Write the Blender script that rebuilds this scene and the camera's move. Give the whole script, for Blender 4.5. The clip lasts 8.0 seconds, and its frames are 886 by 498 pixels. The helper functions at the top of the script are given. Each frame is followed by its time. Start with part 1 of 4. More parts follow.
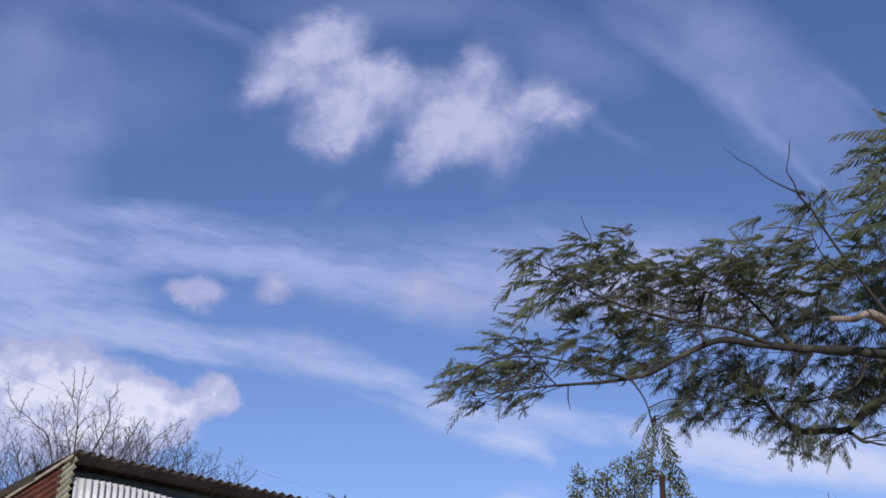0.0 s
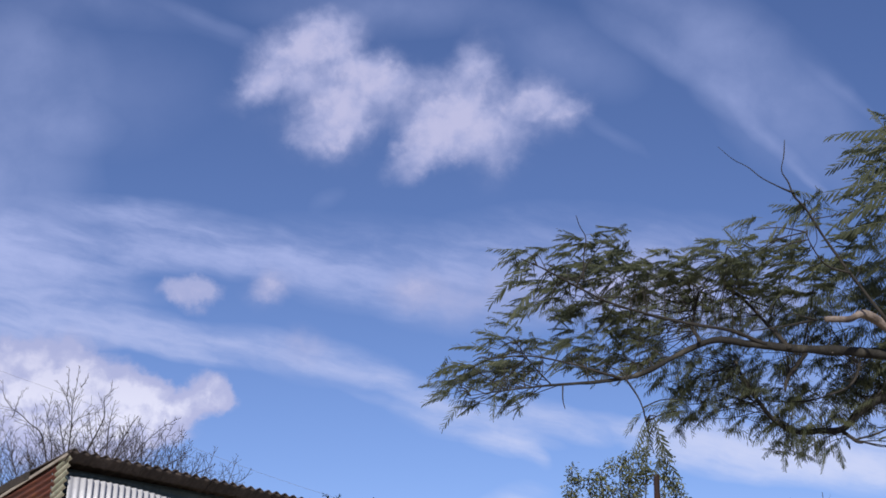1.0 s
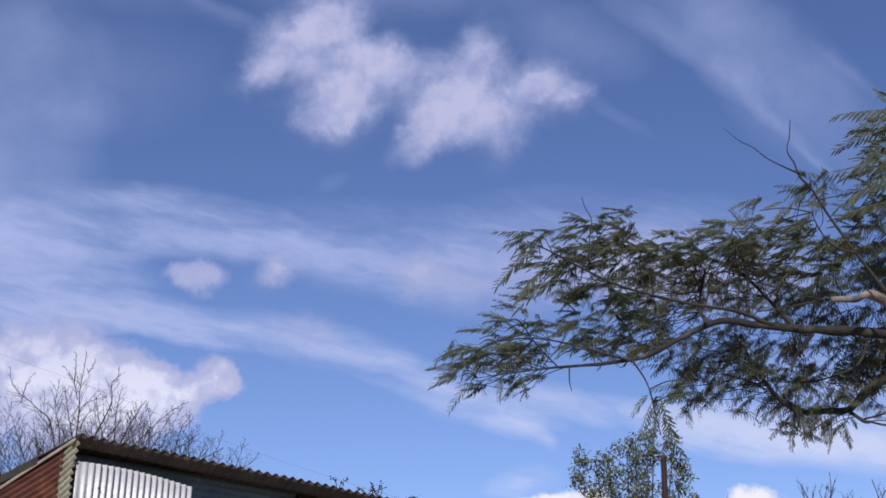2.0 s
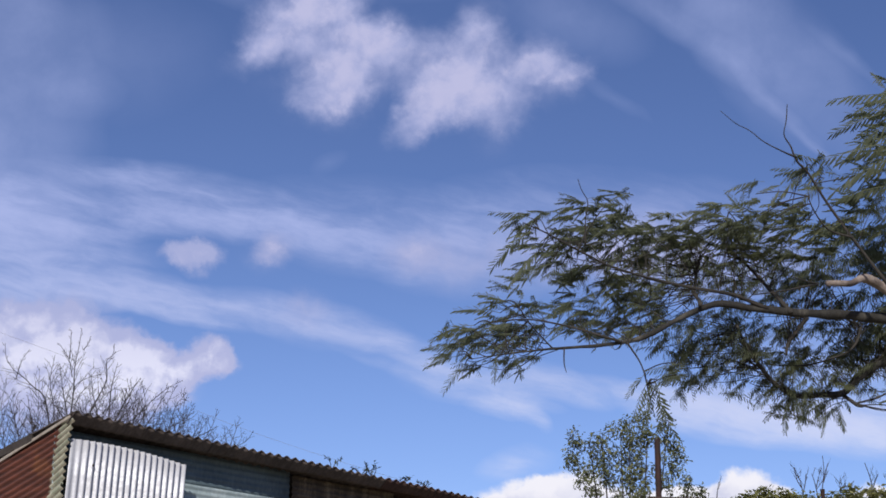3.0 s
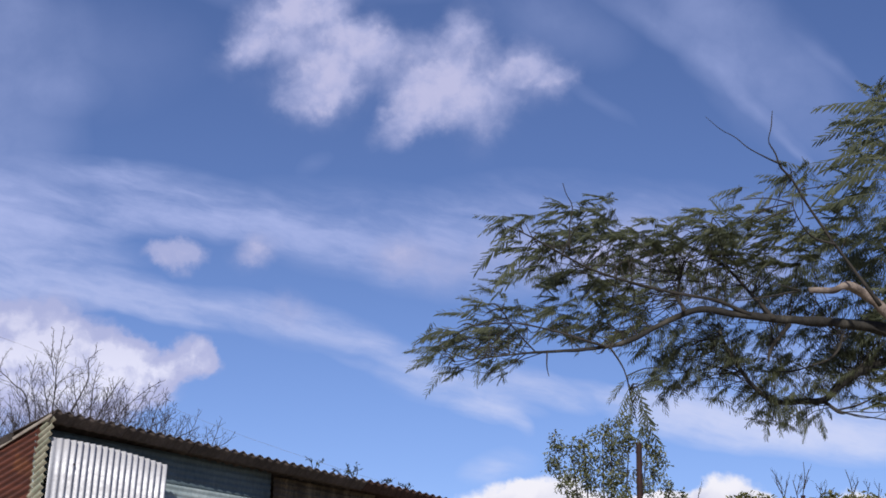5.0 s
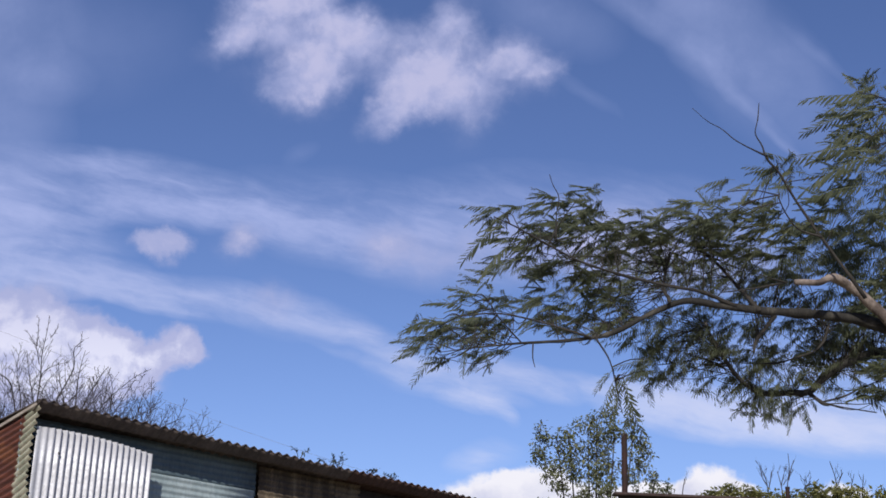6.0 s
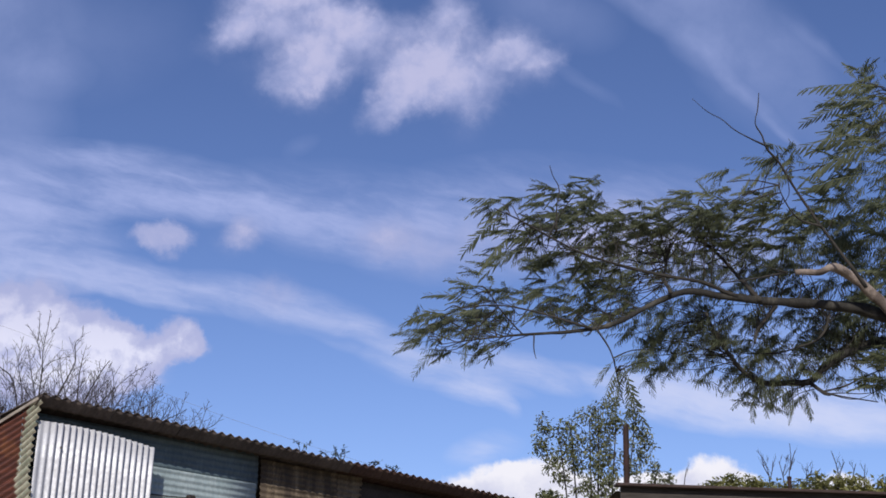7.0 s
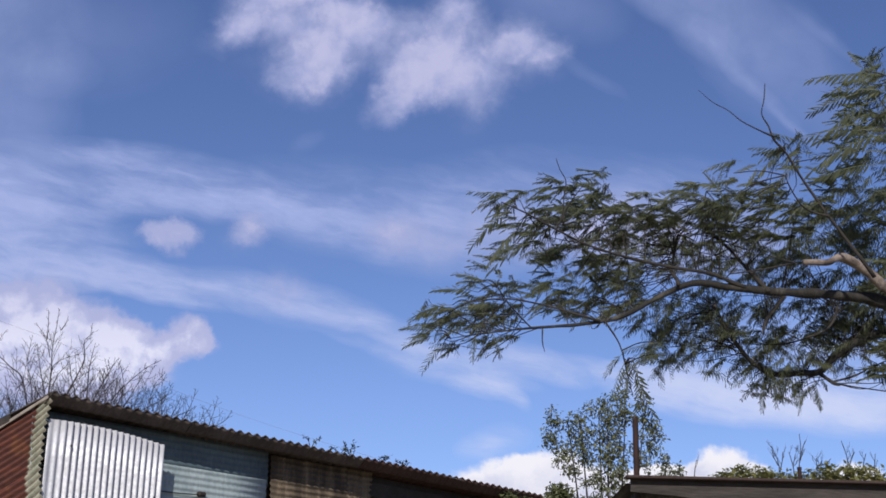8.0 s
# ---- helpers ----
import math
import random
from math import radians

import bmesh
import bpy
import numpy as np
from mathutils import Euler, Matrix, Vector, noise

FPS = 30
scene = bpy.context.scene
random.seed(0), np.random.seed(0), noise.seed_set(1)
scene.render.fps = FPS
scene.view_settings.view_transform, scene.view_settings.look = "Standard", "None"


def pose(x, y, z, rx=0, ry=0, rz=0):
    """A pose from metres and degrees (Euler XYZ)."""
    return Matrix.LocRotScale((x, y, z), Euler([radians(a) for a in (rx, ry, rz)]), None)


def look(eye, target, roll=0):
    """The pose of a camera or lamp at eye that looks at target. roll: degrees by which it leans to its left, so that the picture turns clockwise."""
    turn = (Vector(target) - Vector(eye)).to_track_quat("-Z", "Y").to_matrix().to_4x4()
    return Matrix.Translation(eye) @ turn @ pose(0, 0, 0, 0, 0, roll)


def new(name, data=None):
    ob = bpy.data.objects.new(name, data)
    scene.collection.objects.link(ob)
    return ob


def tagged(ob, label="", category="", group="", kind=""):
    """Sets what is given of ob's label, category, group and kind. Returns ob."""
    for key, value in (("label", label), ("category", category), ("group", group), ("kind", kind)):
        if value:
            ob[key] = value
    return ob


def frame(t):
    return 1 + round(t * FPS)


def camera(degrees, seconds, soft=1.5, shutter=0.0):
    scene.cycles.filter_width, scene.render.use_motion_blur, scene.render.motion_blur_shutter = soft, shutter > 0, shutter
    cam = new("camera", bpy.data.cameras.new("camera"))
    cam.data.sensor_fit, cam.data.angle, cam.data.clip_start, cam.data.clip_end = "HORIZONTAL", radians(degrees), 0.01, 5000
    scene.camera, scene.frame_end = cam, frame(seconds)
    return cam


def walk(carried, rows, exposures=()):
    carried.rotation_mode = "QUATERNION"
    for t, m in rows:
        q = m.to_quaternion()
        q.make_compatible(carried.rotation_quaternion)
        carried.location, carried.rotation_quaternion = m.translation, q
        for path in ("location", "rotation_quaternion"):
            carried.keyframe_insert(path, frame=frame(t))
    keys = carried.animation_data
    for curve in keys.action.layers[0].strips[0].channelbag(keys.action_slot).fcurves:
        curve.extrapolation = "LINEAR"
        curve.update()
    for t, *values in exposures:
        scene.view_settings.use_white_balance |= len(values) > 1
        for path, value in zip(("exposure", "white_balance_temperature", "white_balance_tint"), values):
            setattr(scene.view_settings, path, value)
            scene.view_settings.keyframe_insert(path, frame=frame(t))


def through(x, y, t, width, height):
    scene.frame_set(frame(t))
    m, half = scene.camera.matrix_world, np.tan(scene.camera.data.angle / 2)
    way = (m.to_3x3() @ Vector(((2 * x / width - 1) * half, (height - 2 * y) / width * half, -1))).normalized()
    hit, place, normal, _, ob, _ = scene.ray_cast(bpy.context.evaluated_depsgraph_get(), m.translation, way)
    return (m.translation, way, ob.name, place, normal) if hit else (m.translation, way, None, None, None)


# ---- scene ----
# ---------------------------------------------------------------- camera
cam = camera(31.29, 8.0, soft=1.7)
EYE = (0.0, 0.0, 1.6)
TURNS = [
    (0.0, 108.58, -0.13, 0.91), (0.5, 108.42, -0.50, 0.45), (1.0, 108.56, -0.18, 0.70), (1.5, 108.27, 0.07, 0.92),
    (1.7, 108.15, 0.20, 1.03), (2.8, 107.34, -0.29, 0.83), (3.0, 107.24, -0.29, 0.73), (3.5, 107.13, -0.21, 0.76),
    (4.0, 107.34, -0.32, 0.57), (4.5, 107.34, -0.73, 0.28), (4.7, 107.36, -0.74, 0.16), (5.8, 107.09, -0.88, -0.46),
    (6.0, 107.00, -0.86, -0.56), (6.5, 106.91, -0.58, -0.46), (7.0, 106.71, -0.53, -0.44), (7.5, 106.63, -0.18, -0.17),
    (8.0, 106.50, 0.00, 0.00),
]
walk(cam, [(t, pose(*EYE, a, b, c)) for t, a, b, c in TURNS], exposures=[(0.0, 0.0), (8.0, 0.0)])

# ---------------------------------------------------------------- sun and sky
SUN_DIR = Vector((-0.214, -1.876, 1.20)).normalized()
sun = new("sun", bpy.data.lights.new("sun", "SUN"))
sun.data.energy, sun.data.angle, sun.data.color = 4.7, radians(0.53), (1.0, 0.95, 0.87)
sun.matrix_world = look((4, -8, 14), Vector((4, -8, 14)) - SUN_DIR)
SKY_STRENGTH = 0.1
TINT_HIGH, TINT_LOW = (0.60, 0.65, 0.94), (0.77, 0.84, 1.22)


class Nodes:
    """A short way to write node trees."""

    def __init__(self, tree):
        self.tree = tree
        tree.nodes.clear()

    def add(self, kind, inputs=(), **settings):
        n = self.tree.nodes.new(kind)
        for k, v in settings.items():
            setattr(n, k, v)
        for k, v in dict(inputs).items():
            self.put(n.inputs[k], v)
        return n

    def put(self, socket, v):
        if isinstance(v, bpy.types.NodeSocket):
            self.tree.links.new(v, socket)
        else:
            socket.default_value = v

    def math(self, op, a, b=0.0, c=0.0, clamp=False):
        n = self.add("ShaderNodeMath", {0: a, 1: b, 2: c}, operation=op, use_clamp=clamp)
        return n.outputs[0]

    def vmath(self, op, a, b=(0, 0, 0), out=0):
        n = self.add("ShaderNodeVectorMath", {0: a, 1: b}, operation=op)
        return n.outputs[out]

    def noise(self, vec, scale, detail=4.0, rough=0.55, distort=0.0, color=False):
        n = self.add("ShaderNodeTexNoise", {"Vector": vec, "Scale": scale, "Detail": detail, "Roughness": rough, "Distortion": distort})
        return n.outputs["Color" if color else "Fac"]

    def step(self, v, lo, hi, a=0.0, b=1.0):
        n = self.add("ShaderNodeMapRange", {"Value": v, "From Min": lo, "From Max": hi, "To Min": a, "To Max": b}, interpolation_type="SMOOTHSTEP")
        return n.outputs["Result"]

    def mix(self, fac, a, b, blend="MIX"):
        n = self.add("ShaderNodeMix", data_type="RGBA", blend_type=blend)
        self.put(n.inputs[0], fac), self.put(n.inputs[6], a), self.put(n.inputs[7], b)
        return n.outputs[2]

    def mapping(self, vec, loc=(0, 0, 0), rot=0.0, scale=(1, 1, 1), kind="TEXTURE"):
        n = self.add("ShaderNodeMapping", {"Vector": vec, "Location": loc, "Rotation": (0, 0, radians(rot)), "Scale": scale}, vector_type=kind)
        return n.outputs[0]


world = bpy.data.worlds.new("sky")
scene.world = world
world.use_nodes = True
W = Nodes(world.node_tree)
heading = W.add("ShaderNodeTexCoord").outputs["Generated"]
air = W.add("ShaderNodeTexSky", sky_type="NISHITA", sun_disc=False, sun_elevation=math.asin(SUN_DIR.z),
            sun_rotation=math.atan2(SUN_DIR.x, SUN_DIR.y), altitude=300.0, air_density=1.0, dust_density=0.6, ozone_density=1.6).outputs[0]
# a flat chart of the northern sky: x to the east, y downwards, one unit is about two degrees
ahead = W.vmath("DOT_PRODUCT", heading, (-0.011, 0.954, 0.298), "Value")
east = W.vmath("DOT_PRODUCT", heading, (1.0, 0.010, 0.006), "Value")
down = W.vmath("DOT_PRODUCT", heading, (0.002, 0.298, -0.955), "Value")
safe = W.math("MAXIMUM", ahead, 0.05)
chart = W.add("ShaderNodeCombineXYZ", {0: W.math("MULTIPLY", W.math("DIVIDE", east, safe), 28.0), 1: W.math("MULTIPLY", W.math("DIVIDE", down, safe), 28.0)}).outputs[0]
in_chart = W.step(ahead, 0.55, 0.8)
# ragged edges: the chart is pushed about by two sizes of noise
wob = W.vmath("SUBTRACT", W.noise(chart, 0.9, 2.0, 0.5, color=True), (0.5, 0.5, 0.5))
wob2 = W.vmath("SUBTRACT", W.noise(chart, 3.0, 4.0, 0.6, color=True), (0.5, 0.5, 0.5))
bent = W.vmath("ADD", chart, W.vmath("ADD", W.vmath("MULTIPLY", wob, (0.30, 0.26, 0)), W.vmath("MULTIPLY", wob2, (0.40, 0.36, 0))))
drift = W.vmath("ADD", chart, W.vmath("MULTIPLY", wob, (0.5, 0.26, 0)))


def puffs(vec, rows, start=0.0):
    """Adds soft lumps (x, y, half width, half height, turn, weight) on the chart."""
    total = start
    for x, y, rx, ry, turn, weight in rows:
        lump = W.add("ShaderNodeTexGradient", {"Vector": W.mapping(vec, (x, y, 0), turn, (rx, ry, 1))}, gradient_type="SPHERICAL").outputs["Fac"]
        total = W.math("MULTIPLY_ADD", lump, weight, total)
    return total


# the large broken heap cloud, from its left lobe to its right tip
heap = puffs(bent, [(-2.50, -4.10, 1.45, 0.84, -28, 1.7), (-2.95, -3.85, 0.99, 0.70, -20, 0.8), (-2.00, -4.45, 0.81, 0.58, -10, 1.1), (-3.42, -3.42, 0.84, 0.42, -28, 0.9),
                    (-1.72, -3.30, 1.39, 0.93, -38, 2.0), (-1.95, -2.72, 0.93, 0.79, 0, 1.1), (-0.95, -3.68, 1.04, 0.53, 0, 1.1), (-0.72, -3.20, 0.58, 0.58, 0, 0.5),
                    (-1.35, -3.75, 0.7, 0.46, 0, 0.6), (-0.85, -2.80, 0.45, 0.75, 0, 0.45), (-3.0, -2.9, 1.04, 0.58, 10, 0.30), (-2.45, -2.45, 0.70, 0.52, 0, 0.35)])
heap = puffs(bent, [(0.12, -3.05, 1.33, 0.99, -45, 2.0), (-0.25, -2.48, 1.16, 0.60, -40, 1.3), (0.72, -2.70, 1.04, 0.84, 0, 1.2), (-0.68, -2.12, 0.70, 0.46, -35, 0.8),
                    (0.60, -3.90, 0.64, 0.72, 10, 1.0), (1.62, -3.32, 0.87, 0.53, 10, 1.5), (1.70, -2.90, 1.16, 0.58, -5, 1.0), (2.34, -3.05, 0.60, 0.32, -38, 0.8),
                    (0.82, -2.10, 0.58, 0.81, 0, 0.55), (1.1, -2.35, 0.70, 0.58, 0, 0.4)], heap)
# low heaps over the shed and one small puff above them, with firmer edges
low = puffs(bent, [(-6.9, 1.12, 1.8, 0.60, 3, 0.9), (-7.5, 1.70, 1.6, 0.85, 0, 2.4), (-6.75, 1.72, 1.0, 0.45, 0, 1.4), (-5.75, 1.90, 1.2, 0.62, 10, 2.0), (-5.10, 2.05, 0.75, 0.42, 15, 1.5),
                   (-4.75, 2.28, 0.60, 0.34, 0, 1.0), (-4.25, 1.92, 0.58, 0.54, 0, 1.9), (-3.95, 2.08, 0.46, 0.34, 20, 1.0), (-7.0, 2.6, 2.6, 1.1, 0, 1.5), (-6.0, 2.55, 1.6, 0.70, 0, 1.3), (-5.2, 2.5, 1.2, 0.5, 10, 0.9)])
low = puffs(bent, [(-4.66, 0.10, 0.62, 0.32, -6, 1.2), (-4.22, 0.09, 0.46, 0.30, 0, 0.9), (-4.42, 0.36, 0.58, 0.30, 0, 0.6)], low)
# small single puffs
heap = puffs(bent, [(-3.02, 0.02, 0.55, 0.42, 0, 1.5), (-3.25, 0.22, 0.55, 0.42, 0, 0.8), (-2.55, 1.12, 0.75, 0.50, 0, 1.05),
                    (-0.62, 0.08, 0.75, 0.50, 0, 1.05), (0.0, 0.30, 1.3, 0.75, 10, 0.95), (1.2, 0.2, 1.6, 0.9, 0, 0.6), (2.8, 0.1, 2.2, 1.1, 0, 1.1), (4.3, 0.2, 2.2, 1.1, 0, 1.2), (6.0, 0.3, 1.8, 0.9, 0, 0.9)], heap)
# the white bank along the skyline
bank = puffs(bent, [(7.5, 4.55, 0.7, 0.5, 0, 1.2), (5.75, 4.62, 0.8, 0.5, 0, 0.9), (4.15, 4.6, 0.6, 0.45, 0, 1.0), (1.35, 4.72, 1.4, 0.75, 0, 1.4), (2.2, 4.55, 1.0, 0.72, 0, 1.3), (5.35, 4.46, 0.9, 0.66, 0, 1.5), (4.4, 4.72, 1.2, 0.62, 0, 1.2),
                    (3.4, 5.0, 2.6, 0.8, 0, 1.3), (7.6, 4.8, 1.5, 0.6, 0, 0.9), (0.5, 5.2, 3.0, 0.8, 0, 1.0)])
# smooth high haze: the broad band that falls to the right, and pale patches to the left
mist = puffs(drift, [(4.6, -4.45, 3.2, 1.05, 31, 0.28), (6.0, -3.1, 2.6, 1.15, 40, 0.26), (3.9, -4.05, 2.0, 0.30, 31, 0.18), (5.05, -3.22, 0.85, 0.42, 30, 0.26), (5.75, -2.55, 1.5, 0.20, 43, 0.22), (6.55, -1.75, 0.75, 0.10, 44, 0.18),
                     (3.0, -2.62, 0.85, 0.16, 35, 0.10), (7.2, -3.3, 1.2, 0.14, 40, 0.10), (2.1, -4.1, 1.8, 0.8, 20, 0.20), (-1.0, -4.9, 3.0, 0.6, 0, 0.22)])
mist = puffs(drift, [(-6.55, -2.8, 0.9, 0.6, 10, 0.22), (-7.2, -4.2, 1.6, 1.0, 30, 0.20), (-4.4, -4.75, 1.3, 0.16, 22, 0.12), (-3.8, -4.4, 1.2, 0.2, 20, 0.08), (-8.6, -2.0, 2.6, 3.4, 0, 0.50), (-6.0, -5.0, 2.0, 0.5, 10, 0.15), (-6.0, -3.4, 2.2, 1.3, 0, 0.12), (-2.1, -1.5, 0.4, 0.2, -30, 0.10)], mist)
# combed bands across the middle
veil = puffs(drift, [(-7.9, -0.65, 1.8, 0.70, 4, 1.55), (-6.0, -1.2, 2.4, 0.40, 4, 0.42), (-4.6, -1.05, 2.2, 0.42, 10, 0.42), (-5.4, -0.55, 3.2, 0.42, 3, 0.62), (-3.6, -0.55, 2.4, 0.55, 6, 0.62), (-2.6, -0.35, 2.0, 0.50, 14, 0.55),
                     (-1.2, 0.05, 2.4, 0.60, 8, 0.55), (0.3, 0.05, 2.4, 0.95, 6, 0.48), (2.0, -0.4, 3.0, 1.1, 0, 0.42), (-7.4, 0.12, 2.6, 0.6, 4, 1.0), (-6.4, -0.35, 2.2, 0.3, 3, 0.35), (-1.0, -0.75, 2.6, 0.5, 6, 0.22), (4.5, -0.6, 2.6, 0.7, 0, 0.25)])
veil = puffs(drift, [(-6.9, 0.72, 2.6, 0.48, 2, 1.35), (-5.2, 0.95, 2.0, 0.34, 10, 0.62), (-4.7, 1.25, 1.4, 0.16, 13, 0.65), (-3.6, 1.12, 2.0, 0.42, 9, 0.50), (-2.3, 1.35, 1.8, 0.46, 11, 0.52), (-1.2, 1.66, 1.5, 0.34, 18, 0.45), (-0.2, 2.1, 1.3, 0.30, 22, 0.40),
                     (-0.6, 2.3, 1.5, 0.14, 20, 0.42)], veil)
veil = puffs(drift, [(0.4, 2.45, 1.5, 0.40, 10, 0.62), (1.5, 2.35, 1.2, 0.38, 12, 0.60), (2.2, 2.6, 0.9, 0.26, 14, 0.55), (1.0, 2.85, 0.8, 0.26, 12, 0.55), (1.45, 3.0, 0.50, 0.20, 24, 0.35), (1.70, 3.12, 0.30, 0.16, 40, 0.25), (1.2, 2.72, 1.0, 0.2, 12, 0.3), (1.2, 3.85, 0.8, 0.34, -10, 0.35),
                     (3.2, 2.55, 1.5, 0.26, 8, 0.45), (4.4, 2.8, 1.6, 0.50, 8, 0.85), (5.5, 3.0, 2.4, 0.60, 5, 1.4), (7.4, 3.2, 2.2, 0.60, 4, 1.6), (7.0, 2.2, 3.0, 1.0, 0, 0.35)], veil)

lumps = W.noise(chart, 1.9, 7.0, 0.6, 0.25)
heap_sum = W.math("MULTIPLY", heap, W.step(lumps, 0.25, 0.75, 0.72, 1.24))
low_sum = W.math("MULTIPLY", low, W.step(lumps, 0.25, 0.75, 0.66, 1.28))
heap_dens = W.math("MAXIMUM", W.step(heap_sum, 0.02, 1.85), W.step(low_sum, 0.18, 1.0))
heap_sum = W.math("MAXIMUM", heap_sum, low_sum)
bank_dens = W.step(W.math("MULTIPLY_ADD", W.math("SUBTRACT", lumps, 0.5), 0.5, bank), 0.18, 0.62)
combed = W.mapping(drift, (0, 0, 0), 9, (2.8, 0.50, 1))
streak = W.noise(combed, 1.1, 6.0, 0.55, 0.35)
wisp = W.noise(W.mapping(drift, (0, 0, 0), 12, (1.5, 0.75, 1)), 2.4, 6.0, 0.65, 0.4)
thread = W.noise(W.mapping(drift, (0, 0, 0), 15, (2.2, 0.30, 1)), 2.6, 5.0, 0.6, 0.3)
veil_dens = W.math("MULTIPLY", veil, W.math("MULTIPLY", W.step(streak, 0.30, 0.68, 0.40, 1.25), W.math("MULTIPLY", W.step(wisp, 0.3, 0.7, 0.72, 1.26), W.step(thread, 0.32, 0.68, 0.86, 1.14))))
haze = W.math("MULTIPLY", mist, W.step(W.noise(drift, 0.7, 5.0, 0.6), 0.3, 0.7, 0.65, 1.2))
veil_dens = W.math("SUBTRACT", 1.0, W.math("EXPONENT", W.math("MULTIPLY", W.math("ADD", veil_dens, haze), -1.4)))
# the rest of the sky carries the same kind of broken cloud
far_noise = W.noise(heading, 3.0, 6.0, 0.55, 0.4)
far_dens = W.math("MULTIPLY", W.step(far_noise, 0.55, 0.8, 0.0, 0.6), W.math("SUBTRACT", 1.0, in_chart))
heap_dens = W.math("MULTIPLY", heap_dens, in_chart)
bank_dens = W.math("MULTIPLY", bank_dens, in_chart)
veil_dens = W.math("MULTIPLY", veil_dens, in_chart)

height = W.add("ShaderNodeSeparateXYZ", {0: heading}).outputs[2]
tint = W.mix(W.step(height, 0.07, 0.40), (*TINT_LOW, 1), (*TINT_HIGH, 1))
sky_col = W.mix(1.0, air, tint, "MULTIPLY")
billow = W.noise(bent, 1.3, 4.0, 0.5)
HEAP_LIT, HEAP_GREY, HEAP_LOW, HEAP_DIM = (5.3, 5.35, 7.75, 1), (3.9, 4.3, 7.0, 1), (8.5, 8.5, 10.1, 1), (4.9, 5.1, 7.6, 1)
VEIL_COL, VEIL_LOW, BANK_COL, BANK_GREY = (4.0, 4.7, 8.0, 1), (6.6, 7.2, 9.6, 1), (8.9, 8.8, 9.6, 1), (6.2, 6.4, 8.2, 1)
# knobs of cloud are brighter on their upper left
knob = W.math("SUBTRACT", W.noise(W.vmath("ADD", bent, (0.10, 0.14, 0)), 2.2, 5.0, 0.55), W.noise(bent, 2.2, 5.0, 0.55))
thick = W.step(W.math("MULTIPLY_ADD", knob, 2.6, W.math("MULTIPLY_ADD", W.math("SUBTRACT", billow, 0.5), 1.6, heap_sum)), 0.9, 2.8)
heap_col = W.mix(W.step(height, 0.19, 0.29), W.mix(thick, HEAP_DIM, HEAP_LOW), W.mix(thick, HEAP_GREY, HEAP_LIT))
col = W.mix(veil_dens, sky_col, W.mix(W.step(height, 0.12, 0.32), VEIL_LOW, VEIL_COL))
col = W.mix(W.math("MULTIPLY", heap_dens, 0.95), col, heap_col)
bank_shade = W.step(W.math("MULTIPLY_ADD", W.math("SUBTRACT", billow, 0.5), 0.06, height), 0.127, 0.153)
col = W.mix(bank_dens, col, W.mix(bank_shade, BANK_GREY, BANK_COL))
col = W.mix(far_dens, col, HEAP_LIT)
back = W.add("ShaderNodeBackground", {"Color": col, "Strength": SKY_STRENGTH})
W.tree.links.new(back.outputs[0], W.add("ShaderNodeOutputWorld").inputs[0])


# ---------------------------------------------------------------- materials
def material(name, rough=0.7, metal=0.0):
    m = bpy.data.materials.new(name)
    m.use_nodes = True
    n = Nodes(m.node_tree)
    n.bsdf = n.add("ShaderNodeBsdfPrincipled", {"Roughness": rough, "Metallic": metal})
    n.out = n.add("ShaderNodeOutputMaterial")
    n.tree.links.new(n.bsdf.outputs[0], n.out.inputs[0])
    n.at = n.add("ShaderNodeTexCoord").outputs["Object"]
    n.rnd = n.add("ShaderNodeObjectInfo").outputs["Random"]
    return m, n


def bump(n, height, strength=0.3, distance=0.01):
    b = n.add("ShaderNodeBump", {"Height": height, "Strength": strength, "Distance": distance})
    n.put(n.bsdf.inputs["Normal"], b.outputs[0])


def mottled(name, a, b, scale, rough=0.7, metal=0.0, spread=(0.35, 0.65), fine=None, relief=0.25, stretch=(1, 1, 1)):
    """Two tones in blotches, a finer grain over them, a light relief and a slight change from piece to piece."""
    m, n = material(name, rough, metal)
    at = n.mapping(n.at, scale=stretch)
    big = n.step(n.noise(at, scale, 5.0, 0.6, 0.3), *spread)
    c = n.mix(big, (*a, 1), (*b, 1))
    grain = n.noise(at, fine or scale * 9, 4.0, 0.6)
    c = n.mix(n.step(grain, 0.3, 0.7, 0.0, 0.35), c, (a[0] * 0.55, a[1] * 0.55, a[2] * 0.55, 1))
    hsv = n.add("ShaderNodeHueSaturation", {"Value": n.step(n.rnd, 0, 1, 0.85, 1.12), "Color": c})
    n.put(n.bsdf.inputs["Base Color"], hsv.outputs[0])
    n.put(n.bsdf.inputs["Roughness"], n.step(grain, 0.2, 0.8, max(0.05, rough - 0.12), min(1.0, rough + 0.12)))
    bump(n, grain, relief)
    return m


M_FIBRO = mottled("weathered_fibre_cement", (0.062, 0.047, 0.041), (0.112, 0.087, 0.077), 3.0, 0.92)
M_FIBRO_RED = mottled("red_oxide_fibre_cement", (0.057, 0.027, 0.021), (0.084, 0.046, 0.034), 3.0, 0.9)
M_ZINC = mottled("bright_zinc_sheet", (0.46, 0.46, 0.485), (0.50, 0.50, 0.525), 2.2, 0.6, 0.35, relief=0.03)
M_BLUE = mottled("faded_blue_grey_paint", (0.23, 0.29, 0.305), (0.35, 0.41, 0.42), 2.4, 0.75, stretch=(2.5, 1, 0.6))
M_TEAL = mottled("dark_teal_sheet", (0.078, 0.112, 0.130), (0.105, 0.145, 0.165), 2.4, 0.7, stretch=(2.5, 1, 0.6))
